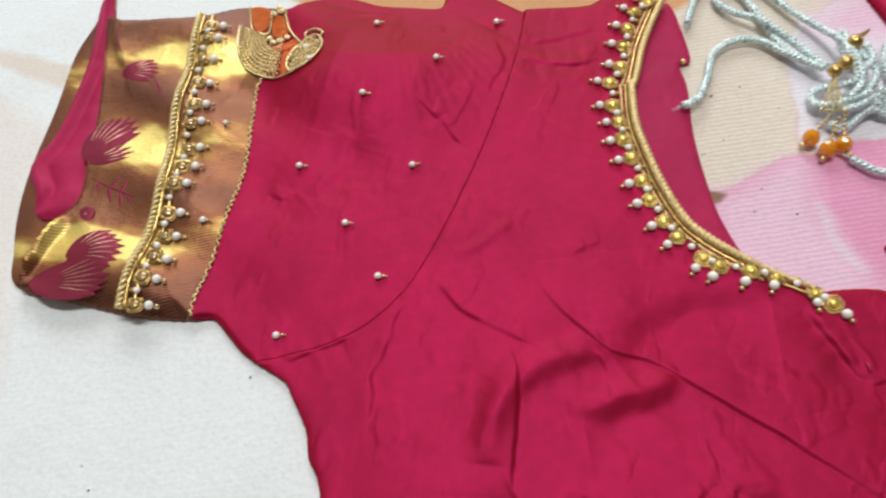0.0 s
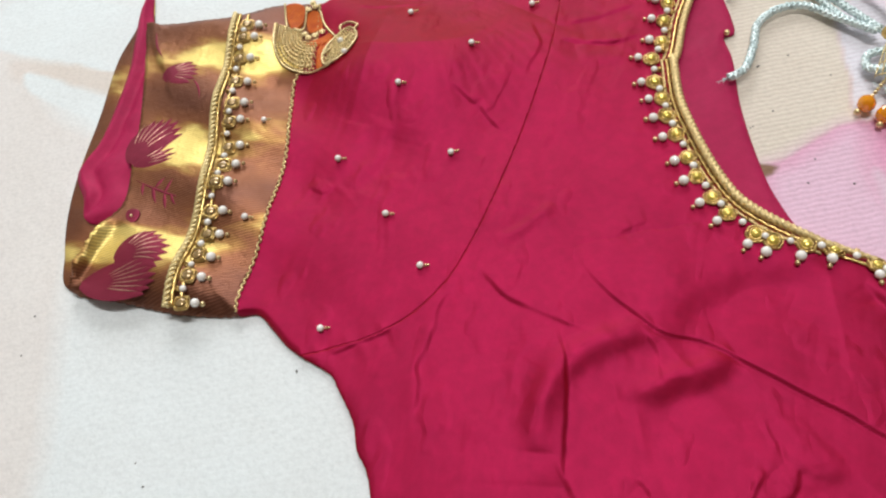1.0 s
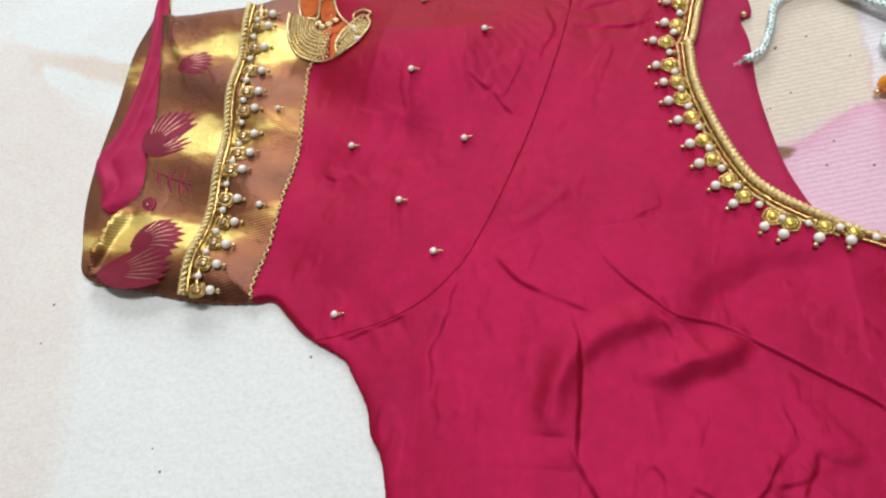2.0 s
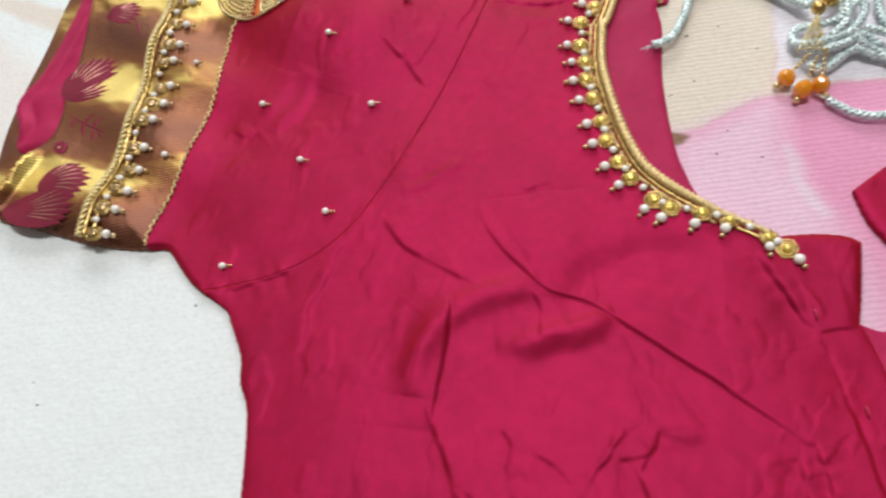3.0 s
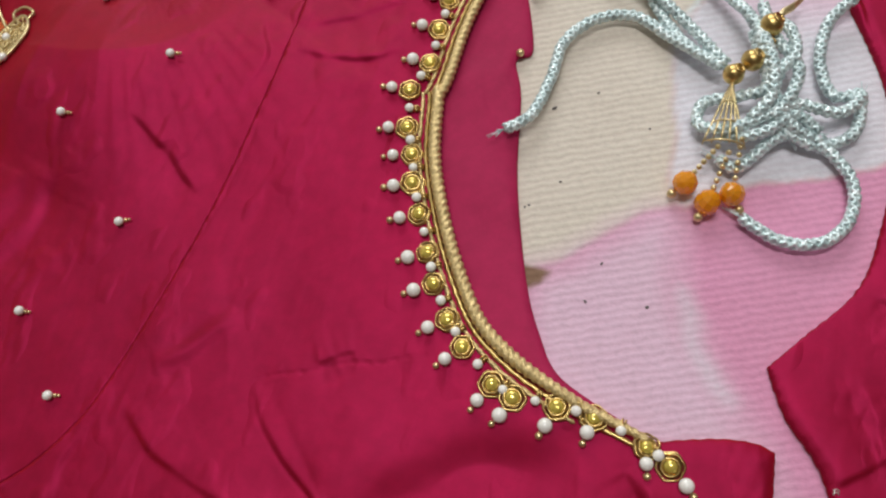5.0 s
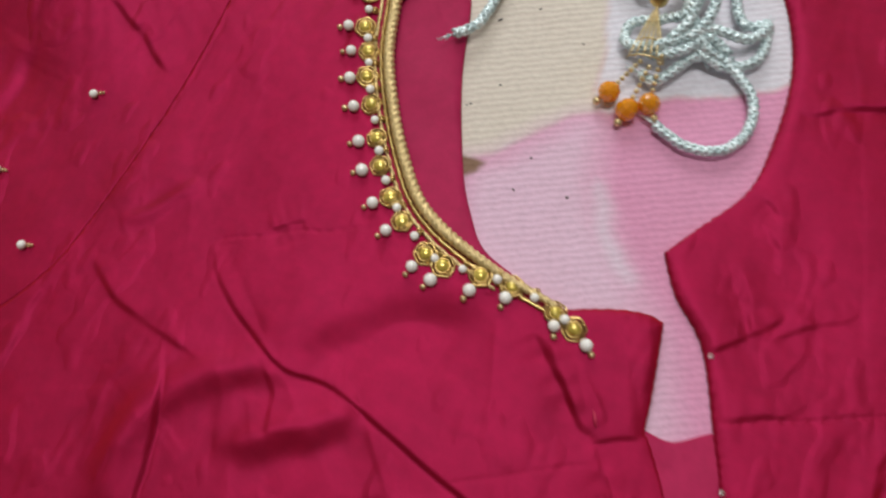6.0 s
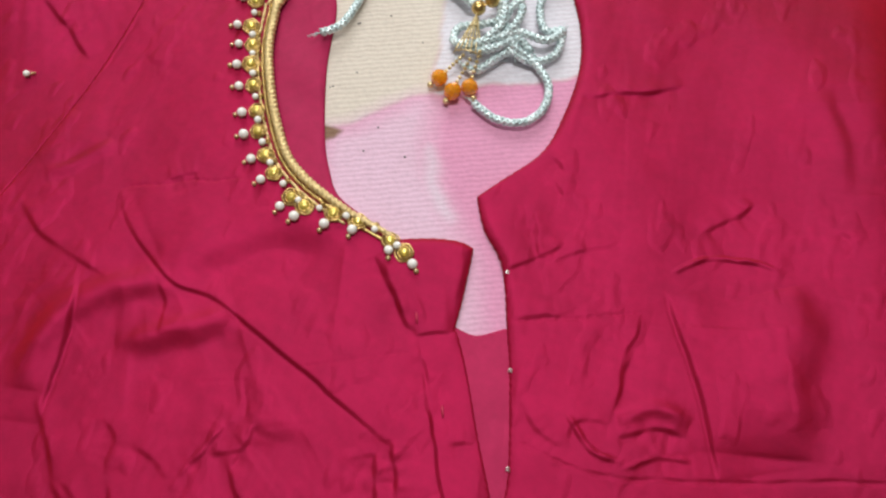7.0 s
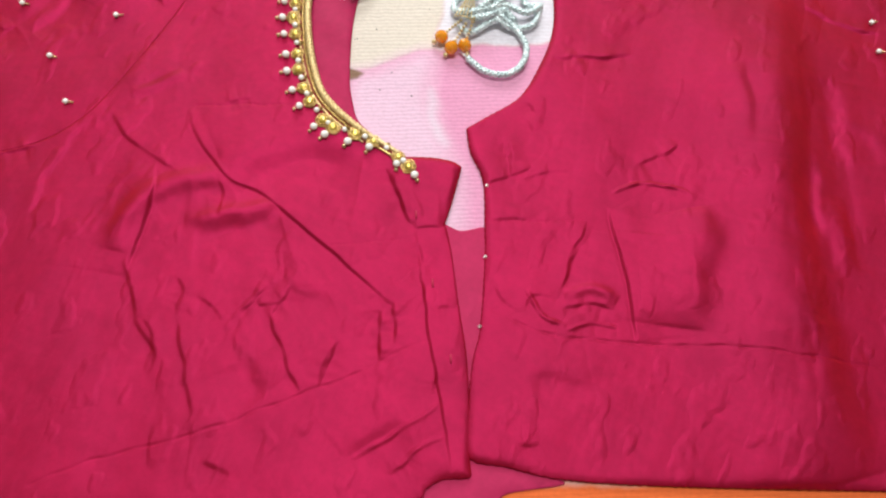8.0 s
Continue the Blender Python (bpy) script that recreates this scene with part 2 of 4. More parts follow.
def ripple(pts, size, seed, count=14):
    """Gentle random waves, about -1 to 1, of the given size in mm."""
    r = np.random.RandomState(seed)
    out = np.zeros(len(pts))
    for _ in range(count):
        a, k, ph = r.uniform(0, 6.283), 6.283 / (size * r.uniform(0.6, 1.7)), r.uniform(0, 6.283)
        bend = 0.8 * np.sin((pts[:, 0] * math.sin(a) - pts[:, 1] * math.cos(a)) * k * 0.6 + ph * 2)
        out += np.sin((pts[:, 0] * math.cos(a) + pts[:, 1] * math.sin(a)) * k + ph + bend)
    return out / math.sqrt(count)


# ---- cloth relief, in millimetres ----
CREASES = []


def crease(kind, high, wide, pts):
    """kind: ridge, groove (both round), step (left side of the line higher) or seam (a fine stitched groove)."""
    line = curve_pts(pts, 1.6)
    k = 0.0 if wide > 5 or high > 4 else 0.3 if kind in ("seam", "step") else 0.6
    line = line + k * np.stack([ripple(line, 15, 101, 6), ripple(line, 15, 102, 6)], 1)
    CREASES.append((kind, high * (0.55 if wide < 2.6 else 0.75), wide * (0.34 if wide < 2.6 else 0.85), line))


# left front panel
crease("step", 1.9, 1.1, [(42.1, 0.4), (50.2, -10.9), (72.2, -25.7), (89.0, -26.9), (121.0, -39.8), (145.9, -50.2), (163.1, -57.5)])
crease("groove", 1.6, 1.5, [(162.3, -55.1), (164.8, -62.2), (168.6, -72.5)])
crease("groove", 1.8, 2.0, [(158.0, -60.7), (161.4, -71.2), (165.6, -82.4)])
crease("seam", 0.8, 0.8, [(125.6, -41.5), (139.9, -34.4), (161.2, -24.7)])
crease("step", -1.4, 1.0, [(159.5, -20.2), (171.7, -43.7), (182.6, -66.2), (200.7, -99.3), (208.3, -115.1)])
crease("groove", 2.8, 4.2, [(69.6, -54.8), (86.5, -45.5), (102.2, -34.1)])
crease("ridge", 1.6, 4.0, [(62.5, -51.1), (81.6, -40.4), (97.6, -28.2)])
crease("seam", 1.0, 1.0, [(55.1, -172.3), (72.6, -156.3), (106.5, -133.2), (140.1, -104.9), (160.3, -88.0), (170.5, -75.6), (182.0, -65.9)])
crease("groove", 1.3, 1.2, [(113.2, -76.6), (124.8, -89.2), (138.8, -104.8)])
crease("groove", 1.0, 1.2, [(145.1, -79.5), (146.0, -89.3), (146.7, -101.4)])
crease("ridge", 0.7, 2.5, [(99.7, -89.2), (103.9, -78.6), (108.6, -65.0)])
crease("groove", 1.2, 1.5, [(107.2, -47.6), (115.4, -63.9), (116.4, -79.4)])
crease("ridge", 3.6, 6.0, [(40.9, -74.3), (39.4, -60.9), (42.9, -46.7), (54.6, -34.5), (71.0, -23.1)])
crease("groove", 1.4, 2.0, [(46.6, -75.0), (63.5, -98.2), (76.4, -108.9), (78.9, -119.0)])
crease("groove", 1.2, 1.6, [(79.3, -92.6), (91.2, -111.1), (102.6, -127.5)])
crease("ridge", 0.9, 2.5, [(168.5, -122.0), (181.9, -107.0), (194.2, -90.8)])
crease("ridge", 0.8, 2.2, [(185.4, -123.0), (190.8, -112.0), (200.5, -102.2)])
crease("seam", 0.8, 1.0, [(41.2, 2.3), (61.1, 11.3), (83.2, 18.9)])
crease("groove", 5.0, 8.0, [(74.0, -27.0), (90.0, -11.5), (104.0, -2.5), (126.0, 2.5)])
crease("groove", 1.8, 1.6, [(136.6, 4.0), (145.8, -7.7), (157.0, -18.2)])
crease("groove", 1.0, 2.5, [(112.2, -142.6), (117.7, -141.8), (125.4, -144.1)])
crease("groove", 1.2, 2.0, [(119.8, -62.3), (116.1, -71.6), (108.3, -77.1)])
# sleeve and armhole
crease("ridge", 6.0, 2.8, [(-142.7, -18.8), (-143.7, -32.0), (-144.1, -45.9)])
crease("ridge", 5.0, 2.6, [(-150.6, -20.6), (-150.1, -30.5), (-147.3, -42.7)])
crease("groove", 6.0, 3.0, [(-135.3, -18.1), (-139.0, -31.2), (-141.9, -46.2)])
crease("groove", 2.2, 1.6, [(-170.7, 89.7), (-162.1, 72.8), (-148.0, 57.4), (-139.5, 42.3)])
crease("groove", 1.6, 1.6, [(-36.1, -54.1), (-25.5, -47.4), (-14.4, -39.7)])
crease("groove", 1.2, 2.5, [(0.7, -74.1), (-2.9, -50.6), (0.2, -21.1)])
crease("groove", 1.2, 1.6, [(7.6, -12.9), (23.6, -23.4), (36.6, -27.2), (51.4, -32.2)])
crease("step", -1.6, 1.6, [(40.2, -30.4), (45.9, -46.0), (48.5, -65.1), (51.3, -82.8)])
crease("groove", 1.4, 2.0, [(-21.6, 66.5), (-6.9, 58.1), (5.0, 49.5)])
crease("groove", 1.8, 3.0, [(-37.2, 46.1), (-40.7, 26.6), (-46.8, 13.0)])
crease("groove", 2.0, 2.2, [(19.0, 99.3), (37.1, 100.1), (51.6, 107.1)])
crease("groove", 1.2, 2.0, [(19.5, 109.5), (32.1, 115.2), (47.8, 125.1)])
crease("ridge", 1.3, 3.0, [(11.7, 0.6), (22.9, 7.9), (29.1, 19.4)])
crease("seam", 0.4, 1.0, [(13.9, 125.9), (16.2, 89.0), (14.4, 57.8), (11.4, 40.0), (4.1, -3.5), (-3.2, -24.1)])
crease("groove", 1.0, 1.2, [(66.9, -25.1), (72.7, -34.0), (76.8, -44.8)])
crease("groove", 1.0, 2.0, [(137.3, 6.8), (144.9, -6.0), (154.3, -15.4), (160.3, -18.5)])
crease("ridge", 0.5, 1.6, [(151.8, -2.8), (156.6, -8.6), (161.7, -16.1)])
crease("step", 0.9, 1.2, [(158.7, -19.6), (165.4, -17.1), (170.7, -14.6)])
crease("groove", 1.2, 1.2, [(161.2, -24.7), (165.6, -32.1), (172.2, -43.5)])
crease("groove", 0.8, 1.6, [(98.9, -84.0), (105.8, -77.1), (108.6, -64.6)])
crease("groove", 0.8, 1.6, [(105.8, -47.1), (113.7, -59.8), (116.3, -74.1)])
crease("groove", 0.8, 1.6, [(145.7, -99.8), (144.6, -84.2), (148.0, -79.5)])
crease("groove", 0.8, 1.6, [(62.6, -95.1), (73.3, -102.3), (76.5, -117.2)])
crease("groove", 0.8, 1.6, [(82.1, -80.8), (90.4, -83.3), (96.8, -87.1)])
crease("groove", 0.8, 1.6, [(185.3, -123.6), (187.4, -118.8), (189.4, -114.0)])
crease("groove", 0.8, 1.6, [(189.9, -77.3), (190.6, -82.3), (190.9, -87.4)])
crease("groove", 0.8, 1.6, [(178.9, -51.8), (183.8, -49.8), (189.4, -48.6)])
crease("groove", 0.8, 1.6, [(70.2, -75.4), (76.7, -80.8), (76.4, -88.3)])
crease("groove", 1.5, 4.0, [(120.6, -73.6), (125.4, -68.0), (133.4, -60.6)])
crease("groove", 1.5, 4.0, [(166.7, -123.0), (174.6, -112.6), (186.2, -102.3)])
crease("groove", 1.5, 4.0, [(40.3, -48.6), (47.3, -39.6), (59.6, -33.0)])
crease("groove", 1.5, 4.0, [(113.6, -98.7), (120.0, -105.4), (127.3, -109.6)])
crease("groove", 1.3, 4.0, [(11.5, 1.1), (20.2, 10.5), (27.9, 14.7)])
crease("groove", 1.3, 4.0, [(30.0, 86.2), (41.2, 89.9), (48.6, 88.2)])
crease("groove", 1.1, 1.6, [(54.3, 10.2), (60.2, 12.4), (65.0, 14.9)])
crease("groove", 1.2, 3.5, [(63.6, -35.4), (70.7, -31.7), (80.2, -31.7)])
crease("groove", 1.0, 1.6, [(5.4, 111.3), (11.2, 95.5), (9.8, 79.1)])
crease("groove", 1.2, 4.0, [(-46.3, 43.6), (-50.0, 25.5), (-56.3, 15.8)])
crease("groove", 1.0, 1.6, [(-67.4, 13.5), (-58.9, 9.8), (-55.4, 13.3)])
crease("groove", 1.2, 3.5, [(109.4, -49.0), (113.5, -57.3), (115.8, -65.8)])
crease("groove", 1.0, 1.5, [(-78.3, 110.1), (-62.1, 110.2), (-42.4, 116.0)])
# right front panel
crease("groove", 0.8, 1.6, [(182.8, 38.6), (189.0, 27.3), (194.1, 18.7)])
crease("groove", 0.8, 1.6, [(194.2, 18.1), (205.8, 25.4), (217.6, 33.8)])
crease("groove", 0.8, 1.6, [(188.8, 51.8), (193.9, 46.8), (194.8, 38.9)])
crease("groove", 0.8, 1.6, [(216.6, -41.8), (217.5, -33.5), (229.0, -30.5)])
crease("groove", 0.8, 1.6, [(235.9, -41.8), (245.2, -36.2), (255.8, -31.9)])
crease("groove", 0.8, 1.6, [(255.0, 51.0), (258.8, 55.8), (260.9, 62.0)])
crease("groove", 0.8, 1.6, [(228.8, -28.1), (229.8, -15.9), (233.4, 8.5)])
crease("groove", 0.8, 1.6, [(198.4, -32.1), (204.9, -39.1), (214.6, -42.6)])
crease("groove", 0.8, 1.6, [(288.7, 55.9), (293.5, 55.1), (297.1, 51.2)])
crease("groove", 0.8, 1.6, [(228.6, -95.5), (234.0, -93.9), (238.7, -92.0)])
crease("groove", 0.8, 1.6, [(187.9, -3.0), (204.0, 0.5), (209.4, 5.7)])
crease("groove", 0.9, 4.0, [(226.1, -67.1), (233.8, -64.2), (252.6, -64.3)])
crease("groove", 0.9, 4.0, [(239.7, 19.7), (245.6, 14.1), (248.1, 5.1)])
crease("groove", 0.9, 4.0, [(283.6, -6.3), (283.4, 15.3), (283.7, 35.7)])
crease("groove", 0.9, 4.0, [(332.7, 99.7), (347.4, 96.6), (356.1, 83.4)])
crease("groove", 2.0, 2.0, [(191.8, 88.7), (210.7, 94.8), (229.8, 104.5)])
crease("seam", 1.0, 0.9, [(189.4, -4.7), (211.5, 2.4), (231.6, 10.3)])
crease("groove", 1.2, 1.2, [(231.6, 10.3), (229.6, -6.3), (229.0, -24.6)])
crease("step", 2.0, 1.4, [(238.0, 19.4), (251.6, -6.8), (265.5, -37.9)])
crease("seam", 1.2, 1.1, [(201.7, -43.8), (225.8, -47.1), (249.3, -42.6), (265.5, -38.2), (304.9, -26.9), (368.0, -13.6)])
crease("ridge", 1.8, 2.0, [(238.6, 27.5), (247.9, 35.1), (260.5, 38.5), (273.6, 36.6)])
crease("step", -4.6, 6.0, [(280.0, 33.9), (288.0, 17.7), (287.0, -2.4), (290.8, -24.0)])
streak = random.Random(12)
for k in range(24):
    v = streak.uniform(0, 1)
    x, y = 300 + 22 * v + streak.uniform(0, 32), 128 - 140 * v
    n = streak.uniform(22, 48)
    crease("groove", streak.uniform(0.5, 1.1), streak.uniform(2.6, 3.4), [(x, y), (x + 0.16 * n, y - 0.5 * n), (x + 0.34 * n, y - n)])
crease("step", -12.5, 11.0, [(292.0, 175.0), (306.0, 128.0), (315.0, 85.0), (322.0, 45.0), (334.0, 8.0), (352.0, -28.0), (372.0, -58.0)])
crease("ridge", 1.8, 3.0, [(230.4, -28.1), (241.2, -21.0), (253.0, -22.8)])
crease("groove", 1.6, 2.0, [(232.1, -34.2), (243.0, -27.7), (253.0, -27.6)])
crease("ridge", 1.2, 2.0, [(234.6, -43.1), (245.2, -36.2), (256.0, -34.5)])
crease("ridge", 1.6, 2.2, [(214.8, -31.0), (223.5, -39.2), (235.3, -41.1)])
crease("groove", 1.0, 1.5, [(184.5, 38.9), (189.5, 29.7), (192.1, 18.3)])
crease("groove", 1.0, 1.5, [(185.8, 60.5), (192.1, 56.3), (193.9, 48.8)])
crease("groove", 1.2, 1.6, [(181.8, 10.9), (188.5, 17.0), (200.4, 26.9)])
crease("step", -3.0, 2.0, [(163.0, 197.2), (168.5, 172.4), (173.6, 149.3), (182.6, 125.8)])
crease("groove", 1.6, 2.0, [(305.1, 163.0), (321.5, 160.3), (347.0, 160.4)])
crease("groove", 1.4, 3.0, [(280.0, 116.4), (290.6, 89.7), (292.8, 71.0)])
crease("groove", 1.2, 2.0, [(245.7, 44.2), (254.7, 52.2), (262.1, 61.2)])
crease("groove", 0.5, 3.0, [(227.0, -68.3), (236.8, -64.3), (250.4, -65.0)])


SLEEVE_FOLD = curve_pts([(-94.0, 86.0), (-80.0, 84.0), (-58.0, 82.5), (-37.0, 84.5), (-22.0, 91.5), (-10.0, 103.5), (-3.0, 118.0)], 3.0)


def relief(pts):
    """Height of the cloth over the sheet at places given in mm."""
    z = 2.8 + 0.5 * ripple(pts, 75, 3) + 0.07 * ripple(pts, 24, 5) + 0.012 * ripple(pts, 6, 7)
    d, _, side, share = near(SLEEVE_FOLD, pts, reach=90.0)
    fade = np.clip(np.minimum(share * 3, (1 - share) * 2.2), 0, 1)
    z += 9.5 * fade * np.where(side > 0, np.clip(1 - d / 34, 0, 1), np.exp(-(d / 34) ** 2))
    for kind, high, wide, line in CREASES:
        reach = max(wide * 11, 16) if kind != "step" else max(45, 11 * wide)
        m = np.all((pts > line.min(0) - reach) & (pts < line.max(0) + reach), axis=1)
        if not m.any():
            continue
        d, _, side, share = near(line, pts[m], reach=float(reach))
        fade = np.clip(np.minimum(share, 1 - share) * 4, 0, 1) ** 0.8
        wob = 1 + (0.30 * np.sin(share * 11 + high * 7) + 0.22 * np.sin(share * 29 + high * 13)) * (wide < 1.5)
        if kind == "ridge":
            z[m] += high * fade * wob * np.exp(-(d / wide) ** 2)
        elif kind == "groove":
            run = line[-1] - line[0]
            s = d * side * (1 if 0.3 * run[1] + 0.95 * run[0] > 0 else -1)
            far = 6.0 if wide < 1.6 else 4.0 * wide
            z[m] += high * fade * wob * (0.5 * np.tanh(s / wide) * np.exp(-(d / far) ** 2) - 0.3 * np.exp(-(d / wide) ** 2))
        elif kind == "seam":
            z[m] -= high * fade ** 0.4 * (0.75 + 0.35 * np.sin(share * 90)) * np.exp(-(d / wide) ** 2)
        else:
            s = d * side * (1 if high > 0 else -1)
            z[m] += abs(high) * fade * (0.5 + 0.5 * np.tanh(s / wide)) * np.exp(-(np.maximum(s, 0) / max(20, 5 * wide)) ** 2)
            z[m] -= 0.35 * abs(high) * fade * np.exp(-((s + wide) / (wide * 1.2)) ** 2) * (wide < 4)
    return np.maximum(z, 1.2)


def cloth(name, outline, material, parent, label="", cell=0.65, lift=0.0, edge=1.4, roll=3.0, shape=relief, floor=0.25, jag=0.0, sewn=()):
    """A sheet of cloth cut to a closed outline (mm), with relief and edges that come down to what it lies on."""
    poly = curve_pts(outline, 1.0, closed=True)
    if jag:
        k = np.arange(len(poly))
        poly = poly + jag * np.stack([np.sin(k * 2.1), np.cos(k * 1.7)], 1)
    lo, hi = poly.min(0) - cell, poly.max(0) + cell
    xs, ys = np.arange(lo[0], hi[0] + cell, cell), np.arange(lo[1], hi[1] + cell, cell)
    nx, ny = len(xs), len(ys)
    gx, gy = np.meshgrid(xs, ys)
    pts = np.stack([gx.ravel(), gy.ravel()], 1)
    mid = (pts.reshape(ny, nx, 2)[:-1, :-1] + cell / 2).reshape(-1, 2)
    keep = inside(poly, mid).reshape(ny - 1, nx - 1)
    jj, ii = np.nonzero(keep)
    quads = np.stack([jj * nx + ii, jj * nx + ii + 1, (jj + 1) * nx + ii + 1, (jj + 1) * nx + ii], 1)
    edges = np.concatenate([quads[:, [k, (k + 1) % 4]] for k in range(4)])
    code = {}
    for a, b in edges.tolist():
        if (b, a) in code:
            del code[(b, a)]
        else:
            code[(a, b)] = 1
    rim = np.array(list(code))
    used = np.unique(quads)
    d, foot, _, _ = near(poly, pts[used], closed=True, reach=14.0)
    place = pts.copy()
    border = np.isin(used, np.unique(rim))
    place[used[border]] = foot[border]
    d[border] = 0
    p = place[used]
    z = shape(p) + lift
    base = np.minimum(z, edge + lift * 0.6)
    drop = np.exp(-(d / roll) ** 1.3)
    for line in sewn:
        g, _, _, _ = near(curve_pts(line, 2.0), p, reach=16.0)
        drop = drop * np.clip((g - d - 0.4) / 1.5, 0, 1)
    z = z - (z - base) * drop
    new_id = np.full(len(pts), -1)
    new_id[used] = np.arange(len(used))
    verts = np.column_stack([p, z])
    faces = new_id[quads].tolist()
    rim_ids = np.unique(rim)
    skirt = {int(v): len(verts) + k for k, v in enumerate(rim_ids)}
    low = np.column_stack([place[rim_ids], np.full(len(rim_ids), floor)])
    verts = np.concatenate([verts, low]) / 1000
    faces += [(int(new_id[b]), int(new_id[a]), skirt[a], skirt[b]) for a, b in rim.tolist()]
    return piece(name, mesh_from(name, verts, faces, material), parent, label)


def tube(line, radius, sides=8, twist=0.0, ridge=0.0, lobes=3, ends=True, thin=1.0):
    """Verts and faces of a round cord along a 3D line; ridge raises a winding thread."""
    line = np.asarray(line, float)
    tan = np.gradient(line, axis=0)
    tan /= np.linalg.norm(tan, axis=1)[:, None] + 1e-12
    s = np.concatenate([[0], np.cumsum(np.linalg.norm(np.diff(line, axis=0), axis=1))])
    up = np.array([0, 0, 1.0])
    sidev = np.cross(tan, up)
    bad = np.linalg.norm(sidev, axis=1) < 1e-3
    sidev[bad] = (1, 0, 0)
    sidev /= np.linalg.norm(sidev, axis=1)[:, None]
    upv = np.cross(sidev, tan)
    a = np.arange(sides) * 2 * math.pi / sides
    r = radius * (1 + ridge * np.cos(lobes * a[None, :] + twist * s[:, None]))
    if ends:
        taper = 1 - (1 - thin) * np.clip((np.linspace(0, 1, len(line)) - 0.7) / 0.3, 0, 1)
        taper[0], taper[-1] = 0.35, 0.35 * thin
        r = r * taper[:, None]
    v = line[:, None, :] + r[:, :, None] * (np.cos(a)[None, :, None] * sidev[:, None, :] + np.sin(a)[None, :, None] * upv[:, None, :])
    n = len(line)
    f = [(i * sides + k, i * sides + (k + 1) % sides, (i + 1) * sides + (k + 1) % sides, (i + 1) * sides + k) for i in range(n - 1) for k in range(sides)]
    f += [tuple(range(sides))[::-1], tuple((n - 1) * sides + k for k in range(sides))]
    return v.reshape(-1, 3), f


def joined(pieces):
    verts, faces, n = [], [], 0
    for v, f in pieces:
        verts.append(np.asarray(v))
        faces += [tuple(i + n for i in q) for q in f]
        n += len(v)
    return np.concatenate(verts), faces


def ball(radius, flat=1.0, seg=10, rings=7, center=(0, 0, 0)):
    bm = bmesh.new()
    bmesh.ops.create_uvsphere(bm, u_segments=seg, v_segments=rings, radius=radius)
    v = np.array([tuple(q.co) for q in bm.verts]) * (1, 1, flat) + np.array(center)
    f = [tuple(q.index for q in face.verts) for face in bm.faces]
    bm.free()
    return v, f


def ring(radius, thick, sides=6, seg=12, center=(0, 0, 0), corner=0.0, flat=1.0, square=0):
    a = np.linspace(0, 2 * math.pi, seg, endpoint=False)
    rr = radius * (1 + corner * np.cos(6 * a))
    if square:
        rr = radius / (np.abs(np.cos(a)) ** square + np.abs(np.sin(a)) ** square) ** (1 / square)
    b = np.arange(sides) * 2 * math.pi / sides
    v = np.array([((rr[i] + thick * math.cos(t)) * math.cos(a[i]), (rr[i] + thick * math.cos(t)) * math.sin(a[i]), thick * flat * math.sin(t)) for i in range(seg) for t in b]) + np.array(center)
    f = [(i * sides + k, ((i + 1) % seg) * sides + k, ((i + 1) % seg) * sides + (k + 1) % sides, i * sides + (k + 1) % sides) for i in range(seg) for k in range(sides)]
    return v, f


# ---- room ----
def box_verts(x0, x1, y0, y1, z0, z1):
    v = [(x, y, z) for z in (z0, z1) for y in (y0, y1) for x in (x0, x1)]
    f = [(0, 2, 3, 1), (4, 5, 7, 6), (0, 1, 5, 4), (2, 6, 7, 3), (0, 4, 6, 2), (1, 3, 7, 5)]
    return np.array(v, float), f


def slab(name, boxes, material, label, category):
    v, f = joined([box_verts(*b) for b in boxes])
    return thing(name, label, category, kind="structure", data=mesh_from(name, v, f, material, smooth=False))


slab("floor", [(-2.1, 2.3, -2.0, 2.3, -0.1, -0.003)], FLOOR, "plain grey cement floor under the printed sheet", "floor")
slab("wall_north", [(-2.1, -1.5, 2.3, 2.45, -0.1, 2.8), (0.0, 2.3, 2.3, 2.45, -0.1, 2.8), (-1.5, 0.0, 2.3, 2.45, -0.1, 0.85), (-1.5, 0.0, 2.3, 2.45, 2.05, 2.8)], WALL, "plain pale plastered wall with a window opening", "wall")
slab("wall_south", [(-2.1, 2.3, -2.15, -2.0, -0.1, 2.8)], DARK_WALL, "plain unseen wall, made brown to dim light from its side", "wall")
slab("wall_west", [(-2.25, -2.1, -2.15, 2.45, -0.1, 2.8)], WALL, "plain pale plastered wall closing the room", "wall")
slab("wall_east", [(2.3, 2.45, -2.15, 2.45, -0.1, 2.8)], DARK_WALL, "plain unseen wall, made brown to dim light from its side", "wall")
slab("ceiling", [(-2.25, 2.45, -2.15, 2.45, 2.8, 2.9)], CEILING, "plain white painted ceiling", "ceiling")

# ---- printed sheet ----
WHITE, CREAM, PINK, PALE_PINK = (0.83, 0.88, 0.88), (0.77, 0.69, 0.585), (0.79, 0.35, 0.525), (0.82, 0.56, 0.69)
TAN, ORANGE, BLUSH, BROWN, LILAC = (0.66, 0.36, 0.18), (0.80, 0.16, 0.04), (0.80, 0.72, 0.66), (0.28, 0.17, 0.11), (0.80, 0.77, 0.82)


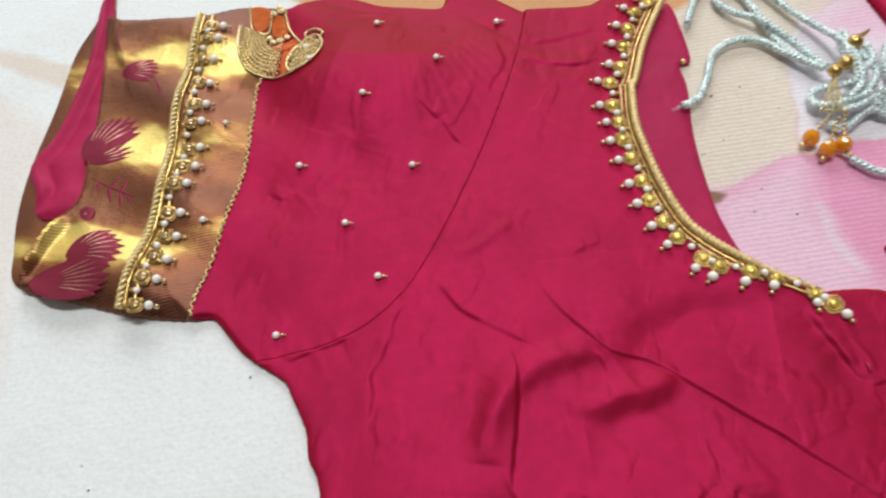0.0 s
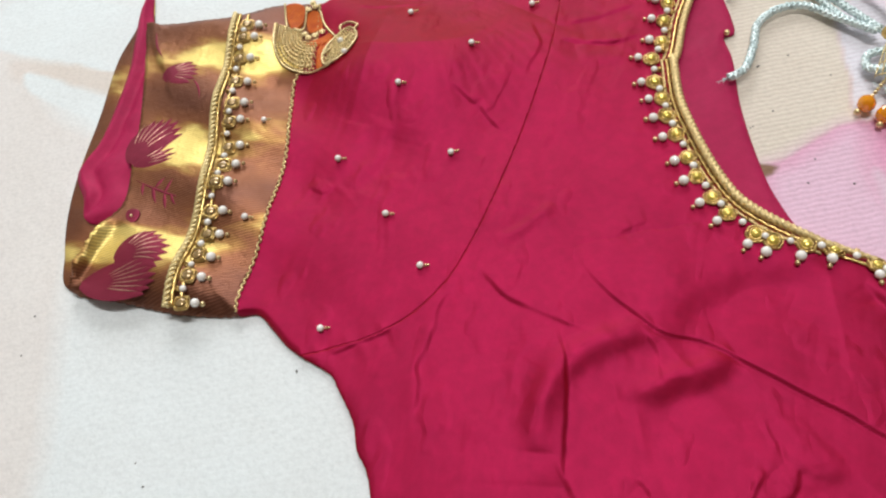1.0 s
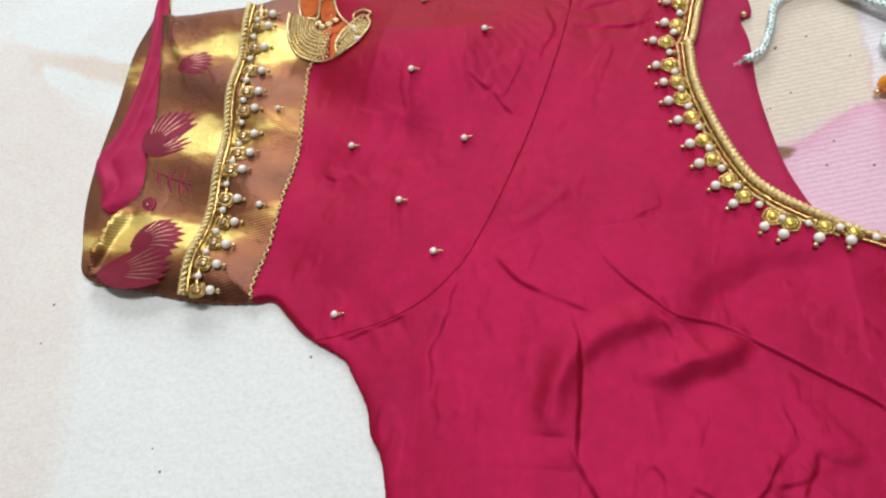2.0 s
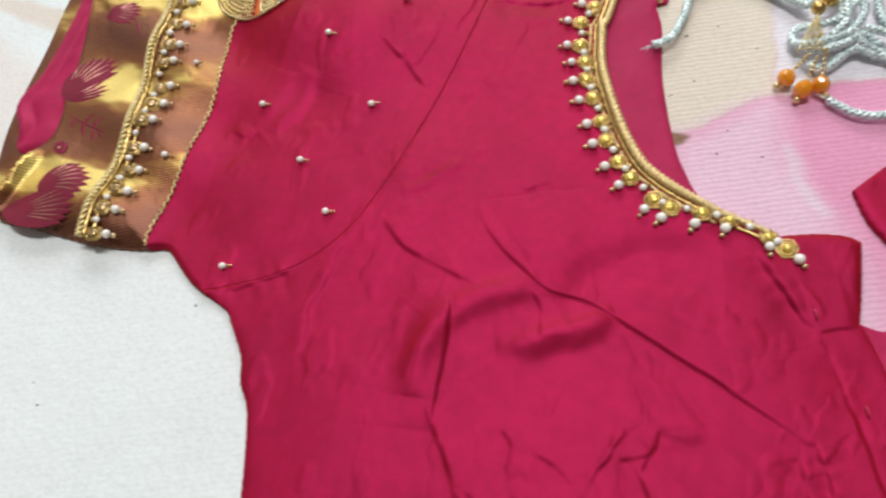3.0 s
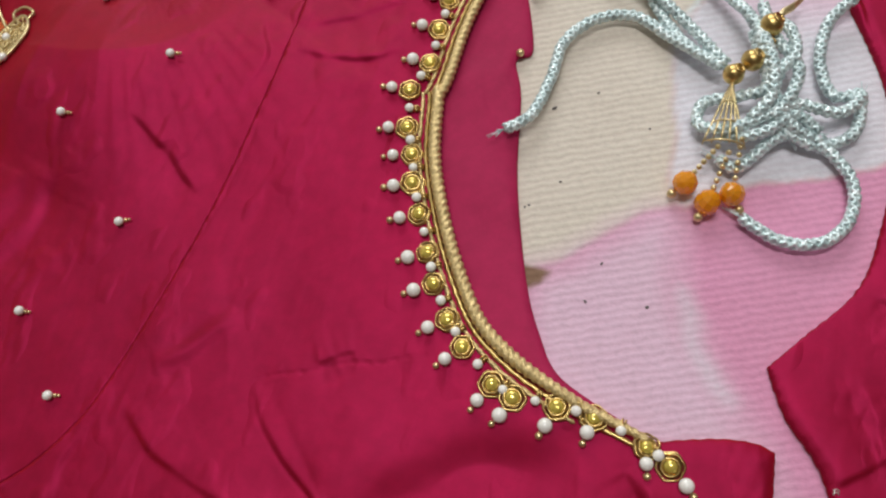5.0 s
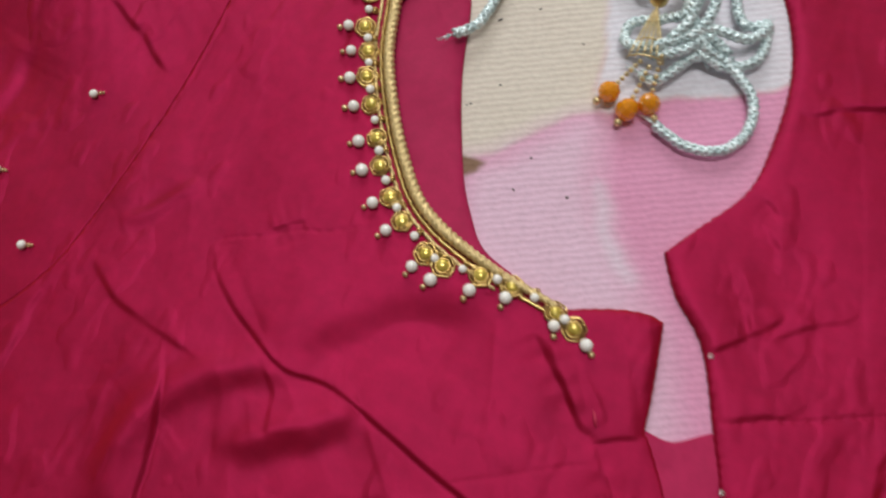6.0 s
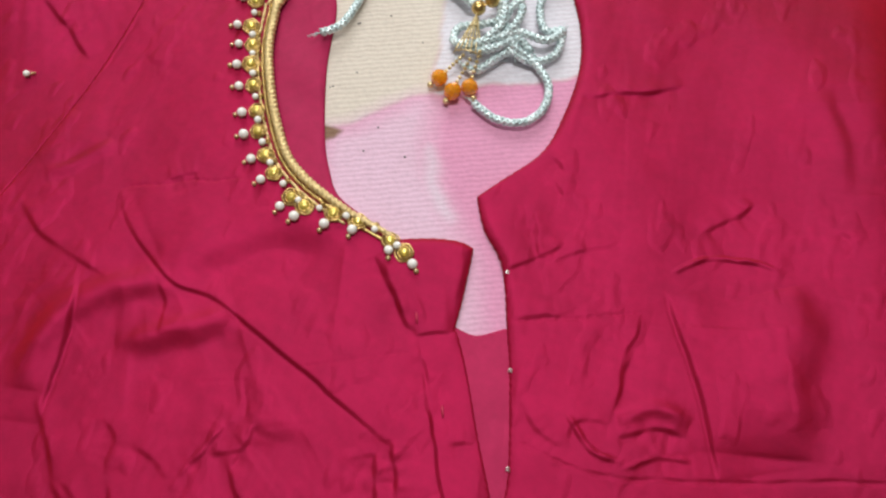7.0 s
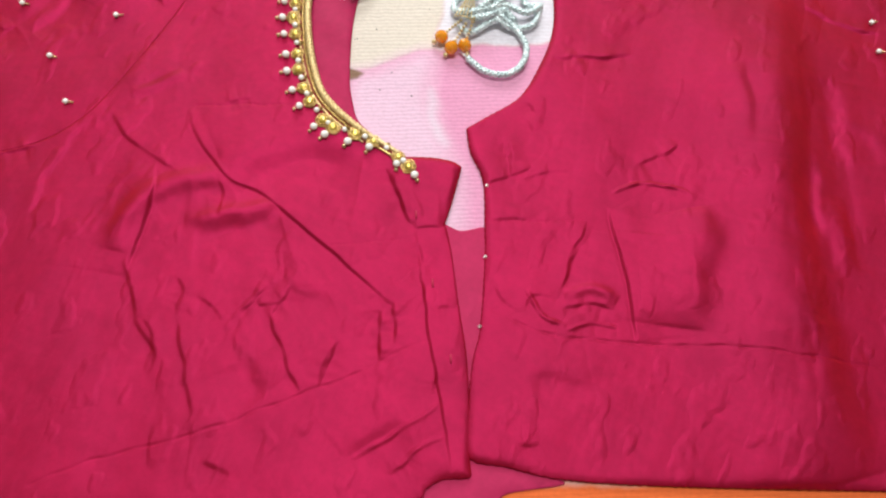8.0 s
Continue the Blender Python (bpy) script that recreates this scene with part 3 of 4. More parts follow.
def dye(pts):
    """The print of the sheet: petals and plain fields with slightly wandering edges."""
    p = pts + 0.9 * np.stack([ripple(pts, 14, 21), ripple(pts, 14, 22)], 1) * 0.5
    col = np.tile(np.array(WHITE), (len(p), 1))

    def field(outline, color, soft=1.2, amount=1.0, rim=None):
        poly = curve_pts(outline, 3.0, closed=True)
        d, _, _, _ = near(poly, p, closed=True, reach=12.0)
        s = np.where(inside(poly, p), d, -d)
        k = amount * np.clip(0.5 + s / (2 * soft), 0, 1)[:, None]
        col[:] = col * (1 - k) + np.array(color) * k
        if rim:
            k = 0.45 * np.exp(-(d / 0.8) ** 2)[:, None]
            col[:] = col * (1 - k) + np.array(rim) * k

    wash = np.clip(0.5 + 0.5 * ripple(pts, 90, 31), 0, 1)[:, None] * 0.12
    col[:] = col * (1 - wash) + np.array(BLUSH) * wash
    field([(45.3, 212.0), (158.8, 239.8), (157.3, 175.1), (136.6, 151.6), (127.7, 128.5), (132.0, 100.9), (138.8, 77.7), (112.7, 56.2), (100.6, 43.3), (81.9, 68.7), (68.9, 129.9)], CREAM, 0.8)
    field([(100.7, 42.8), (112.9, 55.5), (138.9, 77.4), (189.4, 100.4), (209.5, 82.9), (201.2, 5.6), (186.5, -18.9), (161.1, -26.8), (126.7, -0.1), (101.9, 15.7)], PINK, 0.8, rim=(0.55, 0.3, 0.3))
    field([(102.8, 43.4), (113.2, 54.0), (135.3, 73.0), (142.1, 50.2), (154.0, 31.2), (168.9, 12.7), (178.0, -21.5), (152.5, -29.5), (115.9, 10.3)], PALE_PINK, 7)
    field([(136.6, 75.6), (150.9, 83.1), (188.4, 99.5), (192.8, 130.2), (169.8, 153.4), (153.6, 166.8), (138.1, 150.2), (128.5, 125.4), (132.0, 100.9)], LILAC, 0.6, rim=(0.70, 0.45, 0.42))
    field([(140.1, 145.5), (153.4, 168.6), (167.6, 170.5), (175.1, 148.1), (164.4, 141.8)], PALE_PINK, 9)
    field([(141.7, 50.0), (143.8, 52.0), (152.1, 35.5), (159.7, 27.0), (157.1, 25.1), (148.7, 32.1)], LILAC, 2.0, 0.55)
    field([(100.4, 48.1), (108.9, 49.4), (102.9, 42.9)], BROWN, 0.6)
    field([(-134.1, 187.2), (104.1, 200.6), (104.6, 173.5), (82.3, 147.2), (62.1, 135.3), (-9.8, 123.7), (-85.2, 115.5)], TAN, 2.0)
    field([(-236.5, 62.3), (-207.6, 64.1), (-181.1, 63.8), (-164.1, 58.4), (-162.9, 50.2), (-185.0, 49.3), (-212.8, 52.6), (-229.7, 51.1)], (0.72, 0.56, 0.44), 3.0, 0.55)
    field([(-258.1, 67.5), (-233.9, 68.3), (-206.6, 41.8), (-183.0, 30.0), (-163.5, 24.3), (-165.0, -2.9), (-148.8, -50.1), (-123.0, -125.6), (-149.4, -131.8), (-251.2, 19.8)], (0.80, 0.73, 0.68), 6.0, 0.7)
    field([(-256.4, 99.4), (-254.3, 74.1), (-247.0, 67.6), (-231.4, 65.9), (-202.4, 64.7), (-179.2, 64.1), (-187.4, 101.2)], WHITE, 0.9)
    field([(-226.5, 55.1), (-218.8, 45.8), (-200.5, 39.6), (-175.6, 34.6), (-164.7, 35.8), (-172.8, 45.9), (-194.2, 49.8), (-215.7, 55.4)], WHITE, 0.9)
    field([(212.4, -111.9), (230.5, -109.1), (273.7, -94.3), (388.7, -55.8), (395.4, -118.0), (232.3, -172.5), (211.7, -137.9)], ORANGE, 3.0)
    return col


def spaced(lo, a, b, hi, fine):
    return np.concatenate([np.linspace(lo, a, 24, endpoint=False), np.arange(a, b, fine), np.linspace(b, hi, 24)])


def printed_sheet():
    xs, ys = spaced(-900, -270, 410, 1000, 1.5), spaced(-800, -215, 240, 900, 1.5)
    gx, gy = np.meshgrid(xs, ys)
    pts = np.stack([gx.ravel(), gy.ravel()], 1)
    z = 0.12 * ripple(pts, 60, 41) + 0.05 * ripple(pts, 11, 42)
    nx, ny = len(xs), len(ys)
    j, i = np.meshgrid(np.arange(ny - 1), np.arange(nx - 1), indexing="ij")
    q = np.stack([j * nx + i, j * nx + i + 1, (j + 1) * nx + i + 1, (j + 1) * nx + i], -1).reshape(-1, 4)
    me = mesh_from("printed_sheet", np.column_stack([pts, z - 0.1]) / 1000, q, SHEET)
    a = me.color_attributes.new("dye", "FLOAT_COLOR", "POINT")
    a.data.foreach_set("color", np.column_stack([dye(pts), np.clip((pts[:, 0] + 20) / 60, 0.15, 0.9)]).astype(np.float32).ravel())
    return thing("ground_sheet", "white cotton sheet printed with pink and cream petals", "sheet", kind="structure", data=me)


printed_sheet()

# ---- blouse ----
blouse = thing("blouse", "crimson silk blouse with gold beaded trim laid on the sheet", "blouse")

HEM_TOP = [(-171.5, 86.9), (-159.8, 60.2), (-149.8, 32.9), (-143.1, 13.1), (-137.3, -8.4), (-139.6, -18.3), (-142.4, -35.7), (-143.6, -48.3)]
SLEEVE_LOW = [(-128.7, -48.5), (-104.8, -49.3), (-95.7, -49.2)]
GOLD_EDGE = [(-93.2, 109.8), (-89.2, 93.2), (-87.2, 73.0), (-89.0, 59.6), (-80.9, 30.4), (-78.3, 11.0), (-76.2, -15.2), (-76.2, -37.3), (-75.0, -45.5)]
ARMHOLE = [(14.6, 129.3), (15.7, 91.7), (10.8, 42.1), (3.4, -1.9), (-5.3, -25.4), (-19.4, -42.1), (-37.0, -52.6), (-46.1, -56.8)]
SLEEVE_LOW_RED = [(-67.5, -44.0), (-60.0, -48.8), (-52.6, -53.9)]
SLEEVE_TOP = [(-13.6, 140.5), (-19.8, 138.2), (-23.0, 134.2), (-24.3, 125.3), (-37.8, 123.3), (-51.8, 122.0), (-67.6, 123.8), (-83.6, 119.6)]
GOLD_TOP = [(-114.4, 108.7), (-134.7, 99.0), (-153.8, 93.6)]
SIDE = [(-34.0, -61.0), (-29.2, -65.8), (-20.6, -76.0), (-16.6, -84.8), (-9.2, -95.2)]
NECK = [(73.4, 146.0), (70.0, 130.6), (67.9, 116.1), (67.4, 99.3), (66.3, 92.5), (70.1, 74.9), (76.7, 59.1), (84.6, 44.6), (94.0, 31.5), (103.6, 24.3), (113.3, 19.8), (124.5, 16.0), (135.2, 13.4), (140.5, 12.0)]
FACING = [(76.7, 146.2), (81.4, 137.2), (88.8, 115.0), (84.8, 110.6), (89.0, 98.8), (94.2, 72.7), (103.4, 44.7), (110.2, 31.2), (116.2, 23.1), (126.0, 18.3), (136.5, 14.5)]
TAB = [(148.9, 14.6), (157.0, 16.9), (164.3, 17.8), (168.6, 16.9), (169.2, 16.5), (169.4, 15.6), (170.3, 4.8), (170.9, -4.6), (171.1, -13.2), (171.5, -14.2), (172.4, -14.8)]
PLACKET = [(178.7, -25.8), (188.9, -47.0), (198.0, -64.8), (205.1, -82.5), (213.5, -107.1)]
SHOULDER = [(58.9, 146.3), (48.4, 145.8), (40.0, 138.4), (15.1, 131.8)]
RIGHT_NECK = [(139.5, 207.0), (149.1, 185.7), (160.5, 166.4), (175.6, 139.6), (184.5, 119.9), (188.4, 100.2), (187.1, 77.7), (183.1, 60.8), (171.3, 44.9), (166.3, 38.2), (165.2, 36.8)]
RIGHT_FRONT = [(165.5, 35.6), (170.8, 25.3), (180.7, 13.2), (189.0, -10.6), (193.1, -23.4), (200.6, -53.5), (202.0, -68.5), (206.3, -87.0), (212.4, -105.9)]
RIGHT_HEM = [(228.9, -104.8), (251.7, -102.0), (295.4, -89.7), (376.4, -63.7), (396.9, -57.2)]


def sleeve_relief(pts):
    """The border stands a little hollow at the hem, with soft waves across it."""
    d, _, _, _ = near(curve_pts(HEM_TOP, 3), pts)
    t = np.clip((76 - d) / 34, 0, 1)
    z = relief(pts) + 5.0 * t * t * (3 - 2 * t)
    return z + 1.5 * np.sin(pts[:, 1] / 6.0 + 0.05 * pts[:, 0]) * np.exp(-((pts[:, 0] + 100) / 40) ** 2)


HEM_LEFT = [(20, -206), (60, -204), (120, -180), (165, -155)] + [(197.2, -129.9), (200.7, -123.3), (205.9, -117.7), (215.5, -113.4)]
cloth("left_front", [ARMHOLE[0]] + ARMHOLE + ARMHOLE[-1:] + SIDE + [(3, -130), (10, -170)] + HEM_LEFT + PLACKET[::-1] + TAB[::-1] + NECK[::-1] + SHOULDER, CRIMSON, blouse, "creased crimson silk left front panel with darts",
      shape=sleeve_relief, edge=1.9, roll=1.6, sewn=[ARMHOLE], jag=0.1)
cloth("sleeve", GOLD_EDGE + SLEEVE_LOW_RED + ARMHOLE[-1:] + ARMHOLE[::-1] + [ARMHOLE[0]] + SLEEVE_TOP, CRIMSON, blouse, "crimson silk sleeve dotted with pearls", shape=sleeve_relief, edge=1.6, roll=0.9, sewn=[ARMHOLE, GOLD_EDGE])
border = cloth("sleeve_border", HEM_TOP + SLEEVE_LOW + GOLD_EDGE[::-1] + GOLD_TOP, BROCADE, blouse, "maroon and gold zari brocade sleeve border with painted-in gold sheen", cell=1.0, shape=sleeve_relief, edge=2.0, roll=3.6, jag=0.22, sewn=[GOLD_EDGE, HEM_TOP])
def lining_relief(pts):
    """A rolled rim along the outer edge, then a hollow that dips under the border."""
    d, _, _, _ = near(curve_pts([(-181.0, 109.8), (-182.7, 99.7), (-176.5, 78.5), (-170.7, 58.5), (-166.4, 23.6), (-168.8, 4.5), (-160.1, -7.6)], 2), pts)
    return 4.6 + 2.2 * np.exp(-((d - 2.5) / 2.2) ** 2) - 1.2 * np.exp(-((d - 8) / 2.0) ** 2) + 0.8 * np.exp(-((d - 14) / 4.0) ** 2) + 0.3 * ripple(pts, 16, 63)


UNDER = [(-181.6, 108.8), (-180.8, 86.1), (-180.8, 66.2), (-174.6, 35.5), (-170.0, 5.6), (-164.2, -16.1), (-156.6, -33.2), (-147.8, -47.0)]
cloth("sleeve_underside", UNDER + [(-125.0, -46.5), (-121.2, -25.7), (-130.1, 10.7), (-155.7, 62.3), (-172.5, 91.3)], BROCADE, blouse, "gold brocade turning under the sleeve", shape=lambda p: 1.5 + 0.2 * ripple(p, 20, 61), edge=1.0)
cloth("sleeve_lining", [(-181.0, 109.8), (-182.7, 99.7), (-176.5, 78.5), (-170.7, 58.5), (-166.4, 23.6), (-168.8, 4.5), (-160.1, -7.6), (-154.5, -16.9), (-145.1, -16.6), (-127.9, -0.9), (-140.1, 38.2), (-165.9, 80.5), (-173.8, 93.8)], LINING, blouse, "plain magenta lining inside the sleeve",
      shape=lining_relief, edge=2.6, roll=2.5, floor=2.0)
facing = cloth("neck_facing", FACING + NECK[::-1], LINING, blouse, "smooth magenta facing folded behind the neckline", edge=1.2, shape=lambda p: 2.0 + 0.3 * ripple(p, 22, 71), roll=1.5)
cloth("right_front", RIGHT_NECK + RIGHT_FRONT + RIGHT_HEM + [(425, -30), (430, 230), (330, 290), (220, 290), (160, 240)], CRIMSON, blouse, "creased crimson silk right front panel with waistband", edge=1.9, roll=1.6, jag=0.14)
cloth("back_panel", [(167.7, -14.9), (178.6, -13.3), (194.5, -9.0), (208.7, -44.9), (213.9, -79.2), (215.8, -100.3), (248.4, -102.1), (250.3, -104.7), (232.0, -114.2), (227.2, -121.7), (212.4, -139.9), (183.6, -149.7), (180.3, -128.8), (202.1, -102.7), (196.3, -85.4), (179.9, -44.4)], LINING, blouse, "back panel showing in the front gap", edge=0.4, shape=lambda p: 0.7 + 0.12 * ripple(p, 14, 81), roll=2, floor=0.05)


def surface(p, shape=sleeve_relief):
    """Places in mm lifted onto the cloth."""
    p = np.atleast_2d(np.array(p, float))
    return np.column_stack([p, shape(p)])


def lines3(pts, lift, step=0.8, shape=sleeve_relief):
    v = surface(curve_pts(pts, step), shape)
    k = np.ones(9) / 9
    v[:, 2] = np.convolve(np.pad(v[:, 2], 4, mode="edge"), k, mode="valid") + lift
    return v


def offset_line(pts, by):
    """A line moved sideways by some mm (left is positive)."""
    p = curve_pts(pts, 2.0)
    t = np.gradient(p, axis=0)
    t /= np.linalg.norm(t, axis=1)[:, None]
    return p + by * np.stack([-t[:, 1], t[:, 0]], 1)


# shared bead shapes, in metres
def bead_mesh(name, verts_faces, material):
    v, f = verts_faces
    return mesh_from(name, np.asarray(v) / 1000, f, material)


PEARL_ME = bead_mesh("pearl", ball(1.8, 0.95, 14, 10), PEARL)
SMALL_PEARL_ME = bead_mesh("small_pearl", ball(1.35, 0.9, 10, 8), PEARL)
TIP_ME = bead_mesh("tip_bead", ball(0.95, 1.0, 8, 6), PALE_GOLD)
SPACER_ME = bead_mesh("spacer", joined([ring(1.0, 0.4, 5, 10, (0, 0, -0.5)), ring(1.0, 0.4, 5, 10, (0, 0, 0.5))]), GOLD)
STONE_ME = bead_mesh("stone", ball(1.95, 0.55, 9, 6), STONE)
SETTING_ME = bead_mesh("stone_setting", joined([ring(2.05, 0.3, 5, 24, (0, 0, 0.35), 0.03), ring(3.05, 0.30, 5, 24, (0, 0, 0.1), 0.05), ring(3.2, 0.24, 5, 24, (0.1, 0.1, -0.5), 0.05), ball(2.9, 0.1, 12, 5, (0, 0, -0.3))]), GOLD)
SQUARE_ME = bead_mesh("stone_setting", joined([ring(2.5, 0.34, 5, 28, (0, 0, 0.3), square=4), ring(3.0, 0.28, 5, 28, (0.15, 0.1, -0.2), square=5), ring(3.2, 0.22, 5, 28, (-0.2, 0.2, -0.6), square=3), ball(2.9, 0.1, 12, 5, (0, 0, -0.4))]), GOLD)
FLAT_STONE_ME = bead_mesh("stone", ball(2.1, 0.4, 12, 8), PALE_STONE)
CUT_STONE_ME = bead_mesh("cut_stone", joined([ring(1.5, 0.35, 5, 12), ball(1.35, 0.6, 8, 5)]), PALE_GOLD)


def put(name, me, parent, x, y, z, turn=0.0, tilt=0.0, size=1.0):
    ob = piece(name, me, parent)
    ob.matrix_basis = Matrix.LocRotScale((x / 1000, y / 1000, z / 1000), Euler((0, radians(tilt), turn)), (size, size, size))
    return ob


def bead_trim(parent, edge, pearls, seed, setting_me, stone_me, along=False):
    """Along an edge: set stones side by side with small pearls between, and a pearl with a gold tip hanging outwards from each."""
    r = random.Random(seed)
    edge = curve_pts(edge, 1.0)
    centers = []
    for x, y in pearls:
        p = np.array([[x, y]])
        _, foot, _, _ = near(edge, p)
        n = (p - foot)[0]
        off = min(5.3, max(3.9, np.linalg.norm(n) - 3.4))
        n /= np.linalg.norm(n) + 1e-9
        z = float(sleeve_relief(p)[0])
        a = math.atan2(n[1], n[0]) + r.uniform(-0.15, 0.15)
        put("pearl", PEARL_ME, parent, x, y, z + 1.5, r.uniform(0, 6), r.uniform(-20, 20), r.uniform(0.92, 1.06))
        put("tip_bead", TIP_ME, parent, x + 2.8 * math.cos(a), y + 2.8 * math.sin(a), z + 0.8, size=r.uniform(0.85, 1.1))
        c = p[0] - n * off
        zc = float(sleeve_relief(c[None])[0])
        turn, tilt = (a + r.uniform(-0.2, 0.2), r.uniform(-8, 8)) if along else (r.uniform(0, 6), r.uniform(-14, 14))
        put("stone_setting", setting_me, parent, c[0], c[1], zc + 1.0, turn, tilt, r.uniform(0.92, 1.05))
        put("stone", stone_me, parent, c[0], c[1], zc + 1.35, turn, tilt, r.uniform(0.9, 1.05))
        centers.append((c, n, zc))
    for (a, na, za), (b, nb, zb) in zip(centers, centers[1:]):
        m = (a + b) / 2 - 0.2 * (na + nb)
        put("small_pearl", SMALL_PEARL_ME, parent, m[0], m[1], (za + zb) / 2 + 1.5, size=r.uniform(0.9, 1.1))
        k = math.atan2(*(b - a)[::-1])
        q = m - 2.0 * (na + nb) / 2
        put("spacer", SPACER_ME, parent, q[0], q[1], (za + zb) / 2 + 1.2, k, 90, 0.8)


# ---- neckline trim ----
NECK_UPPER, NECK_LOWER = NECK[:5], [(NECK[4][0] - 1.2, NECK[4][1] + 3.0)] + NECK[4:]
v1, f1 = tube(lines3(NECK_UPPER, 1.3, 0.3) / 1000, 0.0015, 15, 3000, 0.15, 3)
v2, f2 = tube(lines3(NECK_LOWER, 1.1, 0.3) / 1000, 0.0017, 15, 3000, 0.15, 3, thin=0.55)
v3, f3 = tube(lines3(offset_line(NECK_LOWER, -2.6), 0.3) / 1000, 0.0007, 6, 4200, 0.25, 2)
v4, f4 = tube(lines3(offset_line(NECK_UPPER, -2.6), 0.3) / 1000, 0.0007, 6, 4200, 0.25, 2)
neck_trim = piece("neck_trim", mesh_from("neck_trim", *joined([(v1, f1), (v2, f2)]), ZARI), blouse, "thick gold thread piping round the neckline")
piece("zari_braid", mesh_from("zari_braid", *joined([(v3, f3), (v4, f4)]), GOLD), neck_trim, "thin gold braid")
for run in (NECK_LOWER[:-2], NECK_UPPER):
    piece("zari_braid", mesh_from("zari_braid", *tube(lines3(offset_line(run, -4.5), 0.3) / 1000, 0.0006, 6, 4200, 0.3, 2), ZARI), neck_trim, "thin gold braid")
put("thread_knot", TIP_ME, facing, 85.6, 112.2, 2.6, size=1.3)
NECK_PEARLS = [(61.6, 144.2), (57.0, 137.1), (55.3, 126.5), (54.9, 115.5), (55.4, 103.5), (52.1, 93.0), (54.9, 80.1), (58.7, 71.9), (61.5, 62.9), (66.0, 54.0), (71.4, 43.5), (75.5, 35.0), (81.9, 26.2), (88.4, 19.3), (99.0, 11.1), (105.2, 8.9), (116.4, 9.2), (126.4, 10.2), (141.1, 6.5), (150.7, 3.9)]
bead_trim(neck_trim, NECK, NECK_PEARLS, 4, SETTING_ME, STONE_ME)

# ---- sleeve trim ----
SLEEVE_CORD = [(-128.4, 95.4), (-121.8, 66.9), (-116.4, 39.0), (-106.7, 3.0), (-103.4, -20.2), (-102.3, -37.4), (-100.2, -49.9)]
rope = lines3(SLEEVE_CORD, 1.0, 0.5)
k = np.cumsum(np.full(len(rope), 0.5)) * 1.5
side = np.gradient(rope[:, :2], axis=0)
side = np.stack([-side[:, 1], side[:, 0]], 1) / np.linalg.norm(side, axis=1)[:, None]
strands = []
for ph in (0, math.pi):
    w = rope.copy()
    w[:, :2] += 0.85 * np.cos(k + ph)[:, None] * side
    w[:, 2] += 0.6 * np.sin(k + ph)
    strands.append(tube(w / 1000, 0.00078, 6))
sleeve_trim = piece("sleeve_trim", mesh_from("sleeve_trim", *joined(strands), PALE_ZARI), blouse, "twisted gold cord along the sleeve border")
for by in (2.0, 5.6):
    piece("zari_braid", mesh_from("zari_braid", *tube(lines3(offset_line(SLEEVE_CORD, by), 0.5) / 1000, 0.0008, 6, 4200, 0.3, 2), GOLD), sleeve_trim, "thin dull gold braid")
edge_line = lines3(GOLD_EDGE, 0.45, 0.5)
edge_line[:, :2] += np.stack([0.55 * np.sign(np.sin(np.arange(len(edge_line)) * 1.1)), 0.2 * np.sin(np.arange(len(edge_line)) * 0.7)], 1) * 0.8
piece("stitched_edge", mesh_from("stitched_edge", *tube(edge_line / 1000, 0.00042, 5), ZARI), border, "serrated gold thread edge")
SLEEVE_PEARLS = [(-115.0, 90.1), (-113.5, 81.6), (-111.6, 70.4), (-108.5, 57.8), (-104.3, 45.0), (-102.6, 36.1), (-99.1, 24.6), (-97.0, 15.0), (-95.9, 5.4), (-93.1, -7.7), (-91.5, -17.0), (-90.9, -27.1), (-90.5, -36.3), (-89.5, -46.4)]
bead_trim(sleeve_trim, SLEEVE_CORD, SLEEVE_PEARLS, 9, SQUARE_ME, FLAT_STONE_ME, True)

# ---- scattered pearls ----
BUTTA_ME = bead_mesh("pearl_drop", ball(1.75, 0.9, 12, 8), PEARL)
DROP_ME = bead_mesh("drop_tip", joined([ball(0.8, 1, 8, 6), ball(0.6, 1, 8, 6, (1.3, 0, 0))]), PALE_GOLD)
SCATTER = [(-47.9, 106.0), (3.4, 119.7), (-16.2, 88.7), (-41.0, 62.5), (-93.2, 38.1), (-57.4, 25.9), (-13.0, 35.4), (-31.4, 4.2), (-12.6, -15.4), (-41.7, -45.9)] + [(340.2, 166.4), (346.0, 149.9)] + [(-83.9, -8.4)]
for n, (x, y) in enumerate(SCATTER):
    z = float(sleeve_relief(np.array([[x, y]]))[0])
    a = radians(random.uniform(-5, 35))
    drop = put("sewn_pearl", BUTTA_ME, blouse, x, y, z + 1.3, a, size=0.78 if n != 4 else 0.65)
    tip = piece("bead_tip", DROP_ME, drop)
    tip.location = (0.0026, 0, -0.0004)

